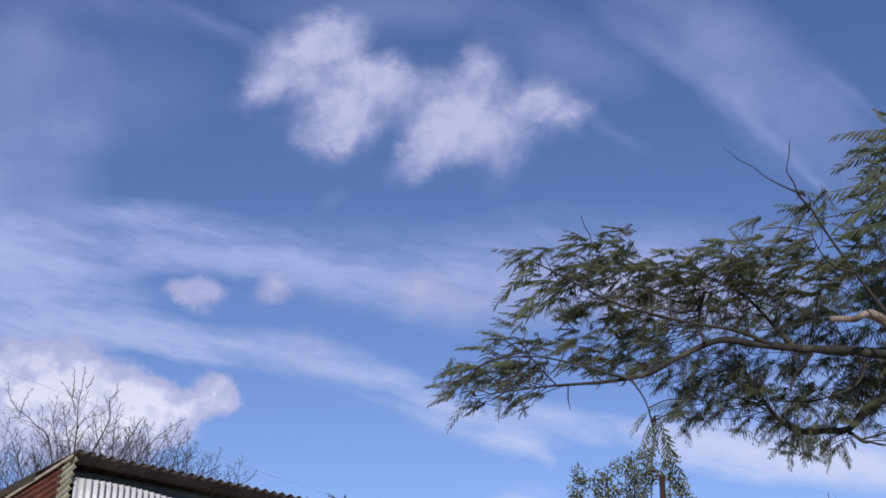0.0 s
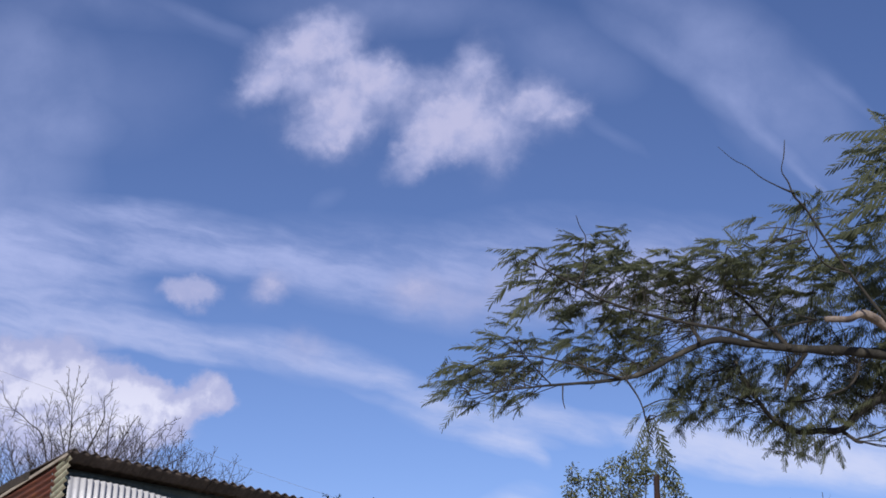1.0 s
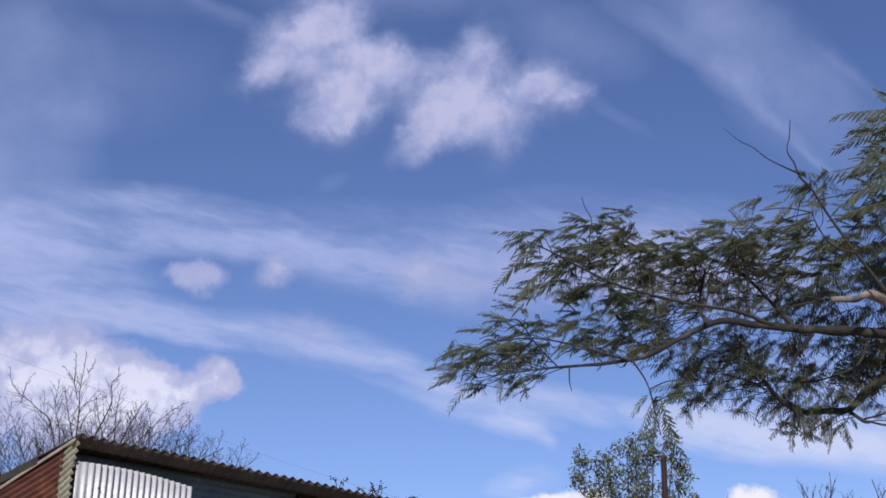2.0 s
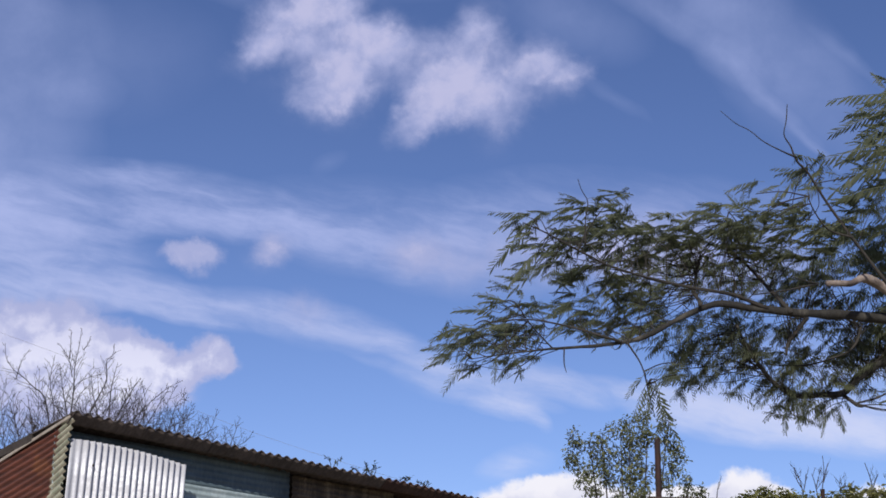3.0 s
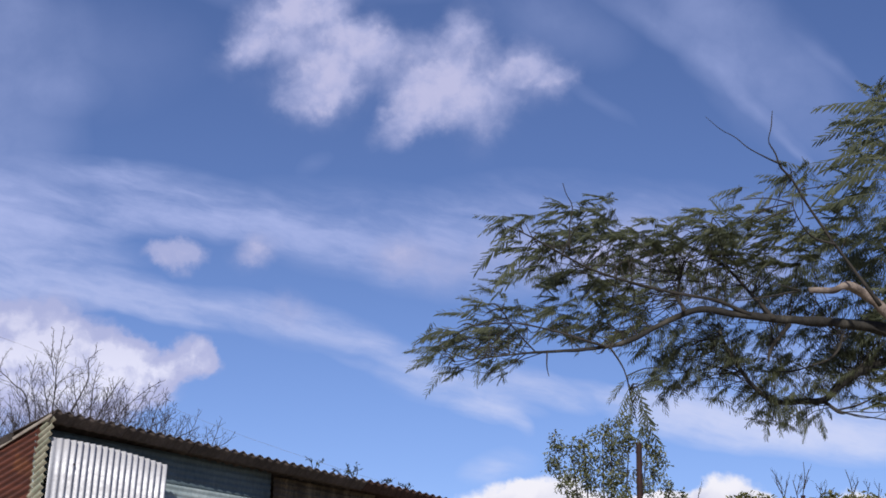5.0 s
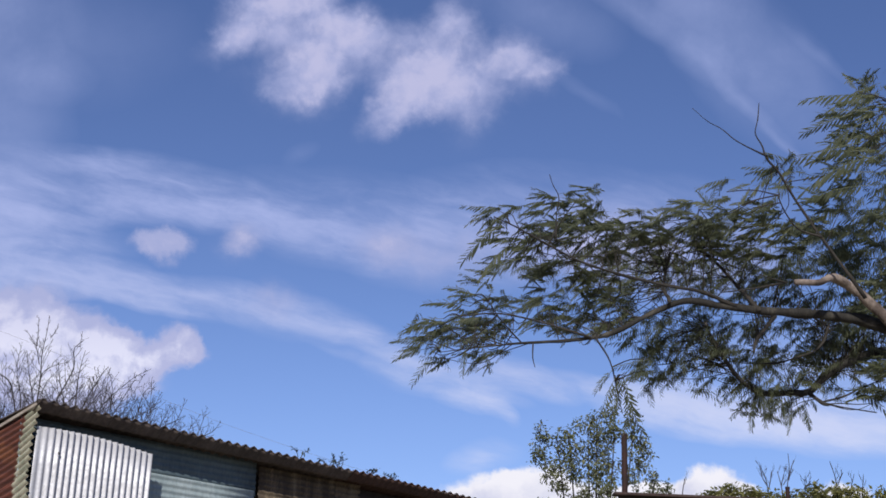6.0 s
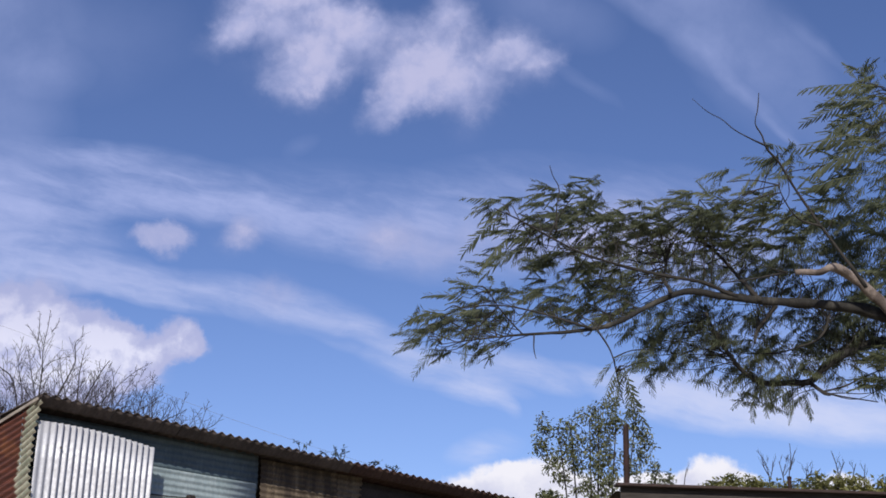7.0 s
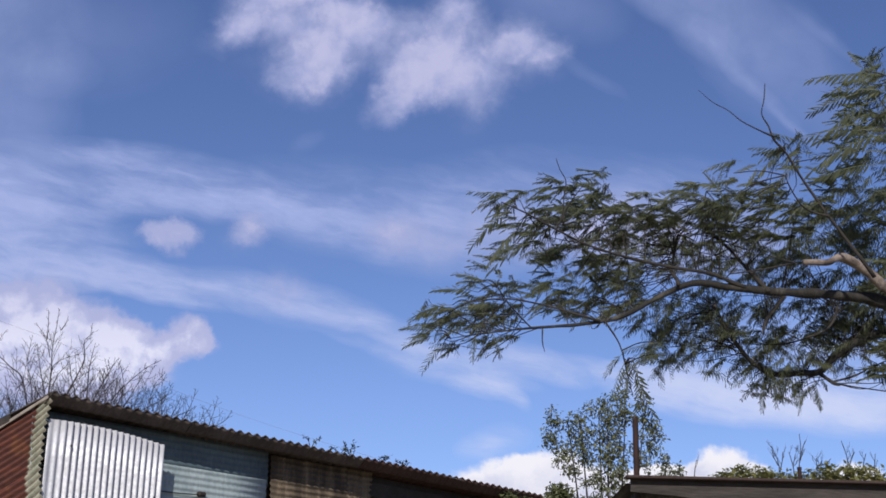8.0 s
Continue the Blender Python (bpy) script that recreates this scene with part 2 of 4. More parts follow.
# weathered blotches; their dark tone also holds shade that lies on the front wall
M_BROWN = mottled("brown_weathered_shaded_sheet", (0.055, 0.038, 0.025), (0.26, 0.20, 0.13), 2.6, 0.85, spread=(0.42, 0.70), stretch=(4.5, 0.6, 0.5))
M_DARK_TIMBER = mottled("dark_timber", (0.027, 0.021, 0.017), (0.046, 0.034, 0.029), 6.0, 0.9)
M_RUST_PIPE = mottled("rusted_steel_pipe", (0.014, 0.005, 0.004), (0.030, 0.009, 0.007), 14.0, 0.85)
M_NAIL = mottled("rusty_nail", (0.017, 0.012, 0.011), (0.03, 0.02, 0.015), 30.0, 0.8)
M_BARK = mottled("grey_brown_bark", (0.016, 0.014, 0.012), (0.080, 0.072, 0.060), 9.0, 0.9, spread=(0.45, 0.72), stretch=(1, 1, 2.5), relief=0.7)
M_PALE_BARK = mottled("pale_barkless_wood", (0.088, 0.066, 0.055), (0.25, 0.20, 0.17), 9.0, 0.85, spread=(0.38, 0.62), relief=0.6)
M_TWIG = mottled("dark_twig_bark", (0.020, 0.017, 0.014), (0.036, 0.030, 0.025), 12.0, 0.9)
M_BARE = mottled("bare_grey_bark", (0.020, 0.016, 0.016), (0.042, 0.033, 0.031), 7.0, 0.9)
M_CABLE = mottled("grey_cable", (0.12, 0.12, 0.13), (0.18, 0.18, 0.2), 5.0, 0.7)
M_GROUND = mottled("dry_grass_and_soil", (0.20, 0.175, 0.115), (0.29, 0.24, 0.165), 0.35, 0.95, fine=7.0)


def leafy(name, dark, light, through=0.3, gloss=0.45, tone=0.9):
    m, n = material(name, gloss)
    spot = n.add("ShaderNodeNewGeometry").outputs["Random Per Island"]
    c = n.mix(spot, (*dark, 1), (*light, 1))
    c = n.mix(n.step(n.noise(n.at, tone, 3.0), 0.42, 0.66, 0.0, 0.4), c, (light[0] * 1.10, light[1] * 1.06, light[2] * 0.75, 1))
    n.put(n.bsdf.inputs["Base Color"], c)
    glow = n.add("ShaderNodeBsdfTranslucent", {"Color": c})
    mixed = n.add("ShaderNodeMixShader", {0: through, 1: n.bsdf.outputs[0], 2: glow.outputs[0]})
    n.tree.links.new(mixed.outputs[0], n.out.inputs[0])
    return m


M_FROND = leafy("feathery_green_leaf", (0.100, 0.119, 0.072), (0.152, 0.166, 0.097), 0.60, 0.6)
M_GUM = leafy("olive_green_leaf", (0.085, 0.098, 0.048), (0.168, 0.178, 0.088), 0.36)
M_WEED = leafy("dark_weed_leaf", (0.023, 0.032, 0.012), (0.049, 0.061, 0.023))
M_SHRUB = leafy("yellow_green_leaf", (0.14, 0.15, 0.055), (0.26, 0.25, 0.105), 0.42)


# ---------------------------------------------------------------- mesh helpers
def mesh_of(name, verts, faces, mat, smooth=False):
    me = bpy.data.meshes.new(name)
    me.from_pydata([tuple(v) for v in verts], [], faces)
    me.materials.append(mat)
    if smooth:
        me.shade_smooth()
    me.update()
    return me


def part(name, me, parent=None, at=None, label="", kind=""):
    """One mesh object under a thing or a part."""
    ob = new(name, me)
    ob.parent = parent
    if at is not None:
        ob.matrix_local = at
    return tagged(ob, label, kind=kind)


def thing(name, at, label, category, group="", kind=""):
    ob = new(name)
    ob.empty_display_size = 0.3
    ob.matrix_world = at
    return tagged(ob, label, category, group, kind)


def beam_mesh(name, size, mat, bevel=0.006):
    """A sawn timber or board, its edges taken off; size x, y, z about its middle."""
    bm = bmesh.new()
    bmesh.ops.create_cube(bm, size=1.0)
    bmesh.ops.scale(bm, vec=size, verts=bm.verts)
    if bevel:
        bmesh.ops.bevel(bm, geom=bm.edges[:], offset=min(bevel, min(size) * 0.3), segments=1, affect="EDGES")
    me = bpy.data.meshes.new(name)
    bm.to_mesh(me)
    bm.free()
    me.materials.append(mat)
    return me


def corrugated(name, width, length, pitch, depth, mat, thick=0.0015, lean=0.0, per=8, seed=1, ragged=0.0, curl=0.0, arch=0.0):
    """A corrugated sheet: waves along x, furrows along y, z is its face. lean: how much y the far edge rises per x."""
    rng = random.Random(seed)
    nx, ny = max(2, int(width / pitch * per)), 6
    verts, faces = [], []
    for side in (0, 1):
        for i in range(nx + 1):
            x = width * i / nx
            near = max(0.0, 1 - x / 0.26) if curl else 0.0
            z = depth * 0.5 * (1 - 0.8 * near) * math.sin(2 * math.pi * x / pitch) - side * thick - curl * near * near
            for j in range(ny + 1):
                y = length * j / ny
                dent = 0.006 * noise.noise(Vector((x * 1.3 + seed * 7, y * 0.9, seed)))
                end = ragged * noise.noise(Vector((x * 4.0, seed * 3.1, j))) if j in (0, ny) else 0.0
                verts.append((x, y + lean * x + end + arch * math.sin(math.pi * x / width) * j / ny, z + dent))
    row, half = ny + 1, (nx + 1) * (ny + 1)
    for i in range(nx):
        for j in range(ny):
            a = i * row + j
            faces.append((a, a + row, a + row + 1, a + 1))
            faces.append((half + a, half + a + 1, half + a + row + 1, half + a + row))
    for i in range(nx):
        for j in (0, ny):
            a = i * row + j
            faces.append((a, half + a, half + a + row, a + row) if j == 0 else (a, a + row, half + a + row, half + a))
    for j in range(ny):
        faces.append((j, j + 1, half + j + 1, half + j))
        a = nx * row + j
        faces.append((a, half + a, half + a + 1, a + 1))
    return mesh_of(name, verts, faces, mat, smooth=True)


def smooth_line(points, steps=5):
    """Points along a rounded line through the given ones, with no swing where long and short stretches meet."""
    p = [Vector(q) for q in points]
    gaps = [max(1e-4, (b - a).length) for a, b in zip(p, p[1:])]
    ways = [(b - a) / g for a, b, g in zip(p, p[1:], gaps)]
    ends = [ways[0]] + [(ways[i] * gaps[i + 1] + ways[i + 1] * gaps[i]) / (gaps[i] + gaps[i + 1]) for i in range(len(ways) - 1)] + [ways[-1]]
    out = []
    for i, g in enumerate(gaps):
        for k in range(steps):
            t = k / steps
            out.append(p[i] * (2 * t ** 3 - 3 * t * t + 1) + ends[i] * g * (t ** 3 - 2 * t * t + t) + p[i + 1] * (3 * t * t - 2 * t ** 3) + ends[i + 1] * g * (t ** 3 - t * t))
    out.append(p[-1])
    return out


def tube(verts, faces, line, r0, r1, sides=6, knots=0.0, taper=1.0):
    """A tapered, slightly lumpy tube along a line."""
    n = len(line)
    k = len(verts)
    side = Vector((0.31, 0.87, 0.38))
    for i, q in enumerate(line):
        along = (line[min(i + 1, n - 1)] - line[max(i - 1, 0)]).normalized()
        u = along.cross(side)
        u = (u if u.length > 0.05 else along.cross(Vector((1, 0, 0)))).normalized()
        v = along.cross(u)
        r = r0 + (r1 - r0) * (i / max(1, n - 1)) ** taper
        for s in range(sides):
            w = 2 * math.pi * s / sides
            rr = r * (1 + knots * noise.noise(q * 9 + Vector((s * 2.3, 0, 0))))
            verts.append(q + (u * math.cos(w) + v * math.sin(w)) * rr)
    for i in range(n - 1):
        for s in range(sides):
            a, b = k + i * sides + s, k + i * sides + (s + 1) % sides
            faces.append((a, b, b + sides, a + sides))
    faces.append(tuple(k + s for s in range(sides))[::-1])
    faces.append(tuple(k + (n - 1) * sides + s for s in range(sides)))


# ---------------------------------------------------------------- ground
def ground():
    verts, faces = [(0, 0, 0)], []
    rings = [2, 5, 9, 14, 20, 28, 40, 60, 100, 200, 500, 1200, 3000]
    seg = 48
    for r in rings:
        for s in range(seg):
            a = 2 * math.pi * s / seg
            x, y = r * math.cos(a), r * math.sin(a)
            z = 0.05 * noise.noise(Vector((x * 0.2, y * 0.2, 0))) - 0.03 if r < 300 else -0.02
            verts.append((x, y, min(z, 0.0)))
    for s in range(seg):
        faces.append((0, 1 + s, 1 + (s + 1) % seg))
    for i in range(len(rings) - 1):
        for s in range(seg):
            a, b = 1 + i * seg + s, 1 + i * seg + (s + 1) % seg
            faces.append((a, a + seg, b + seg, b))
    ob = new("ground", mesh_of("ground", verts, faces, M_GROUND, smooth=True))
    tagged(ob, "flat yard of dry grass and bare soil", "ground", kind="structure")


ground()

# ---------------------------------------------------------------- shed
# local axes: x along the eave, y inwards, z up; the origin lies under the wall's near corner
SHED = Matrix.Translation((-4.449, 16.958, 0)) @ Matrix.Rotation(math.atan2(0.783, 0.623), 4, "Z")
LENGTH, DEPTH, EAVE, OVER, FALL = 9.3, 5.0, 4.955, 0.35, math.tan(radians(12.5))
DIP = 0.0165
CUT = 0.30  # fall of the cut top edge of the near end wall


def roof_z(x, y):
    return EAVE - DIP * x - FALL * (y + OVER)


def shed():
    s = thing("shed", SHED, "tall farm shed of patched corrugated sheets under a lean-to roof", "shed")
    # roof of broad-waved sheets, one metre each, two lengths
    pitch, waves = 0.146, 7
    tilt = -math.atan(FALL)
    slope = (DEPTH + OVER + 0.3) / math.cos(tilt)
    across = waves * pitch
    count = 9
    for i in range(count):
        red = i >= 5
        me = corrugated("roof_sheet", across, slope, pitch, 0.036, M_FIBRO_RED if red else M_FIBRO, thick=0.010, seed=20 + i)
        x = -0.03 + i * across
        at = Matrix.Translation((x, -OVER + 0.006 * math.sin(i * 2.1), roof_z(x, -OVER) + 0.004 * (i % 2))) @ Matrix.Rotation(math.atan(DIP), 4, "Y") @ Matrix.Rotation(tilt, 4, "X")
        part("roof_sheet", me, s, at, "dull red corrugated roof sheet" if red else "")
        # a short corrugated strip folds in under each sheet end and closes the eave
        me = corrugated("eave_strip", across, 0.155, pitch, 0.012, M_FIBRO_RED if red else M_FIBRO, thick=0.008, seed=70 + i)
        at = Matrix.Translation((x, -OVER + 0.014 + 0.006 * math.sin(i * 2.1), roof_z(x, -OVER) - 0.014)) @ Matrix.Rotation(math.atan(DIP), 4, "Y") @ Matrix.Rotation(radians(-41), 4, "X")
        part("eave_strip", me, s, at)
    # purlins and rafters under the roof
    for y in (0.06, 1.6, 3.2, 4.85):
        me = beam_mesh("purlin", (LENGTH, 0.05, 0.09), M_DARK_TIMBER)
        x = LENGTH / 2
        part("purlin", me, s, Matrix.Translation((x, y, roof_z(x, y) - 0.088)) @ Matrix.Rotation(math.atan(DIP), 4, "Y"))
    post = beam_mesh("post", (0.1, 0.1, 4.5), M_DARK_TIMBER)
    for x in (0.12, 3.6, 5.5, 9.2):
        part("post", post, s, Matrix.Translation((x, 0.10, 2.2)))
    low = beam_mesh("post", (0.1, 0.1, 3.5), M_DARK_TIMBER)
    for x in (0.12, 4.6, 9.2):
        part("post", low, s, Matrix.Translation((x, DEPTH - 0.1, 1.75)))
    # wall under the eave: sheets with level furrows, lapped upwards
    face = Matrix(((0, 1, 0, 0), (0, 0, -1, 0), (1, 0, 0, 0), (0, 0, 0, 1)))  # sheet x -> up, y -> along the wall, z -> outwards

    def wall_sheet(x0, x1, z0, z1, mat, seed, proud=0.0, label="", ragged=0.0):
        me = corrugated("wall_sheet", z1 - z0, x1 - x0, 0.076, 0.018 if mat == M_BROWN else 0.011, mat, seed=seed, ragged=ragged)
        at = Matrix.Translation((x0, -proud, z0)) @ face
        part("wall_sheet", me, s, at, label)

    # the top sheet, down to its lap, has a darker tone than those below
    wall_sheet(0.0, 3.62, 4.38, 4.82, M_TEAL, 1, 0.0, "dark teal sheet")
    wall_sheet(0.0, 3.58, 3.72, 4.445, M_BLUE, 2, 0.020, "faded blue-grey painted sheet")
    wall_sheet(0.0, 3.60, 2.70, 3.76, M_BLUE, 3)
    wall_sheet(0.0, 3.60, 1.40, 2.76, M_BLUE, 4, 0.020)
    wall_sheet(0.0, 3.60, 0.02, 1.44, M_BLUE, 5)
    wall_sheet(3.68, 5.6, 4.06, 4.77, M_BROWN, 6, 0.0, "brown weathered bare sheet", 0.02)
    wall_sheet(3.71, 5.5, 3.36, 4.10, M_BROWN, 7, 0.020, "", 0.02)
    wall_sheet(3.62, 5.5, 1.90, 3.40, M_BROWN, 8, 0.0, "", 0.02)
    wall_sheet(3.62, 5.5, 0.02, 1.94, M_BROWN, 9, 0.020, "", 0.02)
    # a thin dark rod along the wall with a knob at its end
    v, f = [], []
    tube(v, f, smooth_line([(1.75, -0.05, 4.115), (2.1, -0.06, 4.118), (2.46, -0.05, 4.14)], 4), 0.007, 0.007, 6, 0.3)
    part("bar", mesh_of("bar", v, f, M_NAIL), s, None, "thin dark rod with a knob at its end")
    part("bar_end", beam_mesh("bar_end", (0.12, 0.07, 0.06), M_NAIL, 0.02), s, Matrix.Translation((2.47, -0.05, 4.145)))
    # far end of the front is an open bay with a short valance of dark boards
    part("lintel", beam_mesh("lintel", (3.7, 0.05, 0.20), M_DARK_TIMBER), s, Matrix.Translation((7.42, 0.02, 4.52)) @ Matrix.Rotation(math.atan(DIP), 4, "Y"))
    # gable wall at the near end: sheets laid with a slant, their ends show past the corner
    side = Matrix(((0, 0, -1, 0), (0, 1, 0, 0), (1, 0, 0, 0), (0, 0, 0, 1)))
    for k in range(6):
        z0 = 4.86 - 0.72 * (k + 1)
        h = 0.76
        if z0 < 0.5:
            z0 += 0.1
        if z0 < 0:
            continue
        verts_me = slanted_sheet(h, DEPTH + 0.33, 0.27, 31 + k, k == 0, 0.72 * k)
        part("wall_sheet", verts_me, s, Matrix.Translation((-0.012 * (k % 2), -0.33, z0)), "rusted red sheet with cream-green paint left at one end" if k == 0 else "")
    # pale flashing strip along the sloping top of that wall
    me = beam_mesh("flashing", (0.012, 5.2, 0.035), M_ZINC_OLD, 0.003)
    part("flashing", me, s, Matrix.Translation((-0.035, 2.2, EAVE - 0.035 - CUT * 2.53)) @ Matrix.Rotation(-math.atan(CUT), 4, "X"), "pale weathered flashing strip")
    me = beam_mesh("barge_board", (0.03, 4.9, 0.09), M_DARK_TIMBER, 0.003)
    part("barge_board", me, s, Matrix.Translation((-0.03, 2.75, roof_z(0, 2.75) - 0.045)) @ Matrix.Rotation(tilt, 4, "X"))
    # back and far walls close the shed
    back = corrugated("wall_sheet", 3.55, LENGTH, 0.076, 0.018, M_BROWN, seed=15)
    part("wall_sheet", back, s, Matrix.Translation((0, DEPTH, 0.02)) @ face)
    for y0, y1, h in ((0.0, 2.5, 3.95), (2.5, 5.0, 3.45)):
        me = corrugated("wall_sheet", h, y1 - y0, 0.076, 0.018, M_BROWN, seed=16)
        part("wall_sheet", me, s, Matrix.Translation((LENGTH, y0, 0.02)) @ Matrix(((0, 0, 1, 0), (0, 1, 0, 0), (1, 0, 0, 0), (0, 0, 0, 1))))
    return s


def slanted_sheet(height, length, slope, seed, top, drop):
    """Sheet in the near end wall: furrows run inwards and fall by slope; the top one is cut to the roof.
    drop: how far its top lies under the wall's top; the free ends are bent back most at half a metre under it."""
    pitch, depth, per = 0.076, 0.027, 8
    nz, ny = int(height / pitch * per), 24
    verts, faces, inward, ridge = [], [], [], []
    for i in range(nz + 1):
        h = height * i / nz
        back = 0.12 * math.sin(math.pi * min(1.0, max(0.0, (drop + height - h) / 1.25))) + 0.03 * min(1.0, drop)
        x = -depth * 0.5 * math.sin(2 * math.pi * h / pitch)
        for j in range(ny + 1):
            y = length * (j / ny) ** 1.8
            end = 0.012 * math.sin(2 * math.pi * h / pitch + 0.8) if j == 0 else 0.0
            bow = -0.006 * noise.noise(Vector((y * 1.5, h * 2, seed)))
            z = max(h - slope * y + 0.06 * max(0.0, 1 - y / 0.45) ** 2, drop + height - 4.85)
            if top:
                z = min(z, height - CUT * y + 0.06)
            verts.append((x + bow, y + end + back * max(0.0, 1 - y / 1.2), z))
            inward.append(y + end)
            ridge.append(0.5 + 0.5 * math.sin(2 * math.pi * h / pitch))
    row = ny + 1
    for i in range(nz):
        for j in range(ny):
            a = i * row + j
            if top and abs(verts[a + row][2] - verts[a][2]) < 1e-5 and abs(verts[a + row + 1][2] - verts[a + 1][2]) < 1e-5:
                continue
            faces.append((a, a + 1, a + row + 1, a + row))
    k = len(verts)
    verts += [(x + 0.002, y, z) for x, y, z in verts]
    faces += [tuple(k + q for q in f[::-1]) for f in faces]
    me = mesh_of("wall_sheet", verts, faces, M_RUST_END, smooth=True)
    me.attributes.new("from_end", "FLOAT", "POINT").data.foreach_set("value", inward * 2)
    me.attributes.new("ridge", "FLOAT", "POINT").data.foreach_set("value", ridge * 2)
    return me


M_ZINC_OLD = mottled("weathered_flashing", (0.228, 0.19, 0.16), (0.319, 0.281, 0.236), 6.0, 0.75)


def rust_end():
    """Red-brown rust with cream-green paint left on the first hand's breadths by the corner."""
    m, n = material("rust_with_old_paint", 0.85)
    wob = n.noise(n.at, 6.0, 4.0, 0.6)
    inward = n.add("ShaderNodeAttribute", attribute_name="from_end").outputs["Fac"]
    edge = n.math("MULTIPLY_ADD", wob, 0.10, inward)
    streaks = n.noise(n.mapping(n.at, scale=(1, 3, 0.35)), 5.0, 5.0, 0.65)
    rust = n.mix(n.step(streaks, 0.3, 0.7), (0.052, 0.015, 0.010, 1), (0.125, 0.034, 0.019, 1))
    rust = n.mix(n.step(n.noise(n.at, 2.6, 3.0), 0.55, 0.72, 0.0, 0.6), rust, (0.185, 0.066, 0.022, 1))
    # the hollows of the waves are coloured darker than the ridges, with an uneven edge
    ridge = n.add("ShaderNodeAttribute", attribute_name="ridge").outputs["Fac"]
    hollow = n.step(n.math("MULTIPLY_ADD", n.noise(n.at, 9.0, 4.0, 0.6), 0.5, ridge), 0.25, 0.85, 0.75, 0.0)
    paint = n.mix(n.step(n.noise(n.at, 7.0, 4.0, 0.6), 0.4, 0.62), (0.36, 0.345, 0.265, 1), (0.23, 0.24, 0.18, 1))
    paint = n.mix(hollow, paint, (0.085, 0.062, 0.042, 1))
    rust = n.mix(n.math("MULTIPLY", hollow, 0.7), rust, (0.030, 0.011, 0.009, 1))
    n.put(n.bsdf.inputs["Base Color"], n.mix(n.step(edge, 0.27, 0.31), paint, rust))
    bump(n, wob, 0.3)
    return m


M_RUST_END = rust_end()
shed()


def zinc_panel():
    """A bright sheet nailed upright on battens that stand off the wall."""
    p = thing("zinc_sheet_panel", SHED @ Matrix.Translation((-0.055, -0.25, 2.2)) @ Matrix.Rotation(radians(2.5), 4, "Y"), "bright unpainted corrugated sheet nailed upright over the shed wall", "metal sheet")
    upright = Matrix(((1, 0, 0, 0), (0, 0, -1, 0), (0, 1, 0, 0), (0, 0, 0, 1)))
    sheet = part("sheet", corrugated("sheet", 1.65, 2.49, 0.088, 0.040, M_ZINC, per=12, seed=40, lean=-0.006, curl=0.03, arch=0.035), p, upright)
    batten = beam_mesh("batten", (1.5, 0.17, 0.05), M_DARK_TIMBER)
    for z in (0.3, 1.2, 2.05):
        part("batten", batten, p, Matrix.Translation((0.8, 0.125, z)))
    nail = beam_mesh("nail", (0.022, 0.02, 0.026), M_NAIL, 0.004)
    for x, z in ((0.29, 2.24), (0.29, 1.66), (1.52, 1.86), (0.9, 1.75), (1.52, 0.9), (0.29, 0.9)):
        part("nail", nail, sheet, upright.inverted() @ Matrix.Translation((x, -0.014, z)), "rusty nail head")


zinc_panel()

# ---------------------------------------------------------------- carport with its roof edge
CARPORT = Matrix.Translation((1.52, 13.0, -0.04)) @ Matrix.Rotation(radians(4), 4, "Z")


def tapered_board(length, thick, h0, h1):
    """A board that hangs from its level top edge, cut shallow at its first end."""
    verts, faces = [], []
    cuts = [(0.0, h0), (0.35, h0 * 1.25), (0.9, h0 * 1.9), (1.5, h1 * 0.92), (length, h1)]
    for x, h in cuts:
        verts += [(x, 0, 0), (x, 0.004, -h), (x, thick, -h), (x, thick, 0)]
    for i in range(len(cuts) - 1):
        for k in range(4):
            faces.append((4 * i + k, 4 * i + 4 + k, 4 * i + 4 + (k + 1) % 4, 4 * i + (k + 1) % 4))
    faces += [(3, 2, 1, 0), tuple(4 * len(cuts) - 4 + k for k in range(4))]
    return mesh_of("fascia", verts, faces, M_FASCIA)


def carport():
    c = thing("carport", CARPORT, "low flat-roofed timber carport with a grey fascia", "carport")
    part("roof_board", beam_mesh("roof_board", (5.0, 0.12, 0.024), M_TIMBER_RED, 0.005), c, Matrix.Translation((2.47, -0.03, 3.495)) @ pose(0, 0, 0, 0, 0.8, 0))
    part("fascia", tapered_board(4.94, 0.03, 0.10, 0.20), c, Matrix.Translation((0.02, -0.015, 3.516)) @ pose(0, 0, 0, 0, 0.8, 0))
    part("beam", beam_mesh("beam", (5.0, 0.08, 0.14), M_DARK_TIMBER), c, Matrix.Translation((2.38, 0.12, 3.27)))
    for i in range(5):
        me = corrugated("roof_sheet", 1.0, 4.0, 0.1, 0.02, M_DARK_SHEET, seed=60 + i)
        part("roof_sheet", me, c, Matrix.Translation((i * 1.0 - 0.02, 0.04, 3.482 - 0.014 * i)) @ Matrix.Rotation(radians(-2.5), 4, "X"))
    post = beam_mesh("post", (0.09, 0.09, 3.22), M_DARK_TIMBER)
    for x, y in ((0.10, 0.12), (4.7, 0.12), (0.10, 3.8), (4.7, 3.8)):
        part("post", post, c, Matrix.Translation((x, y, 1.59)))
    for x in (0.10, 1.6, 3.2, 4.7):
        part("rafter", beam_mesh("rafter", (0.05, 3.8, 0.09), M_DARK_TIMBER), c, Matrix.Translation((x, 2.0, 3.30)) @ pose(0, 0, 0, -2.5, 0, 0))


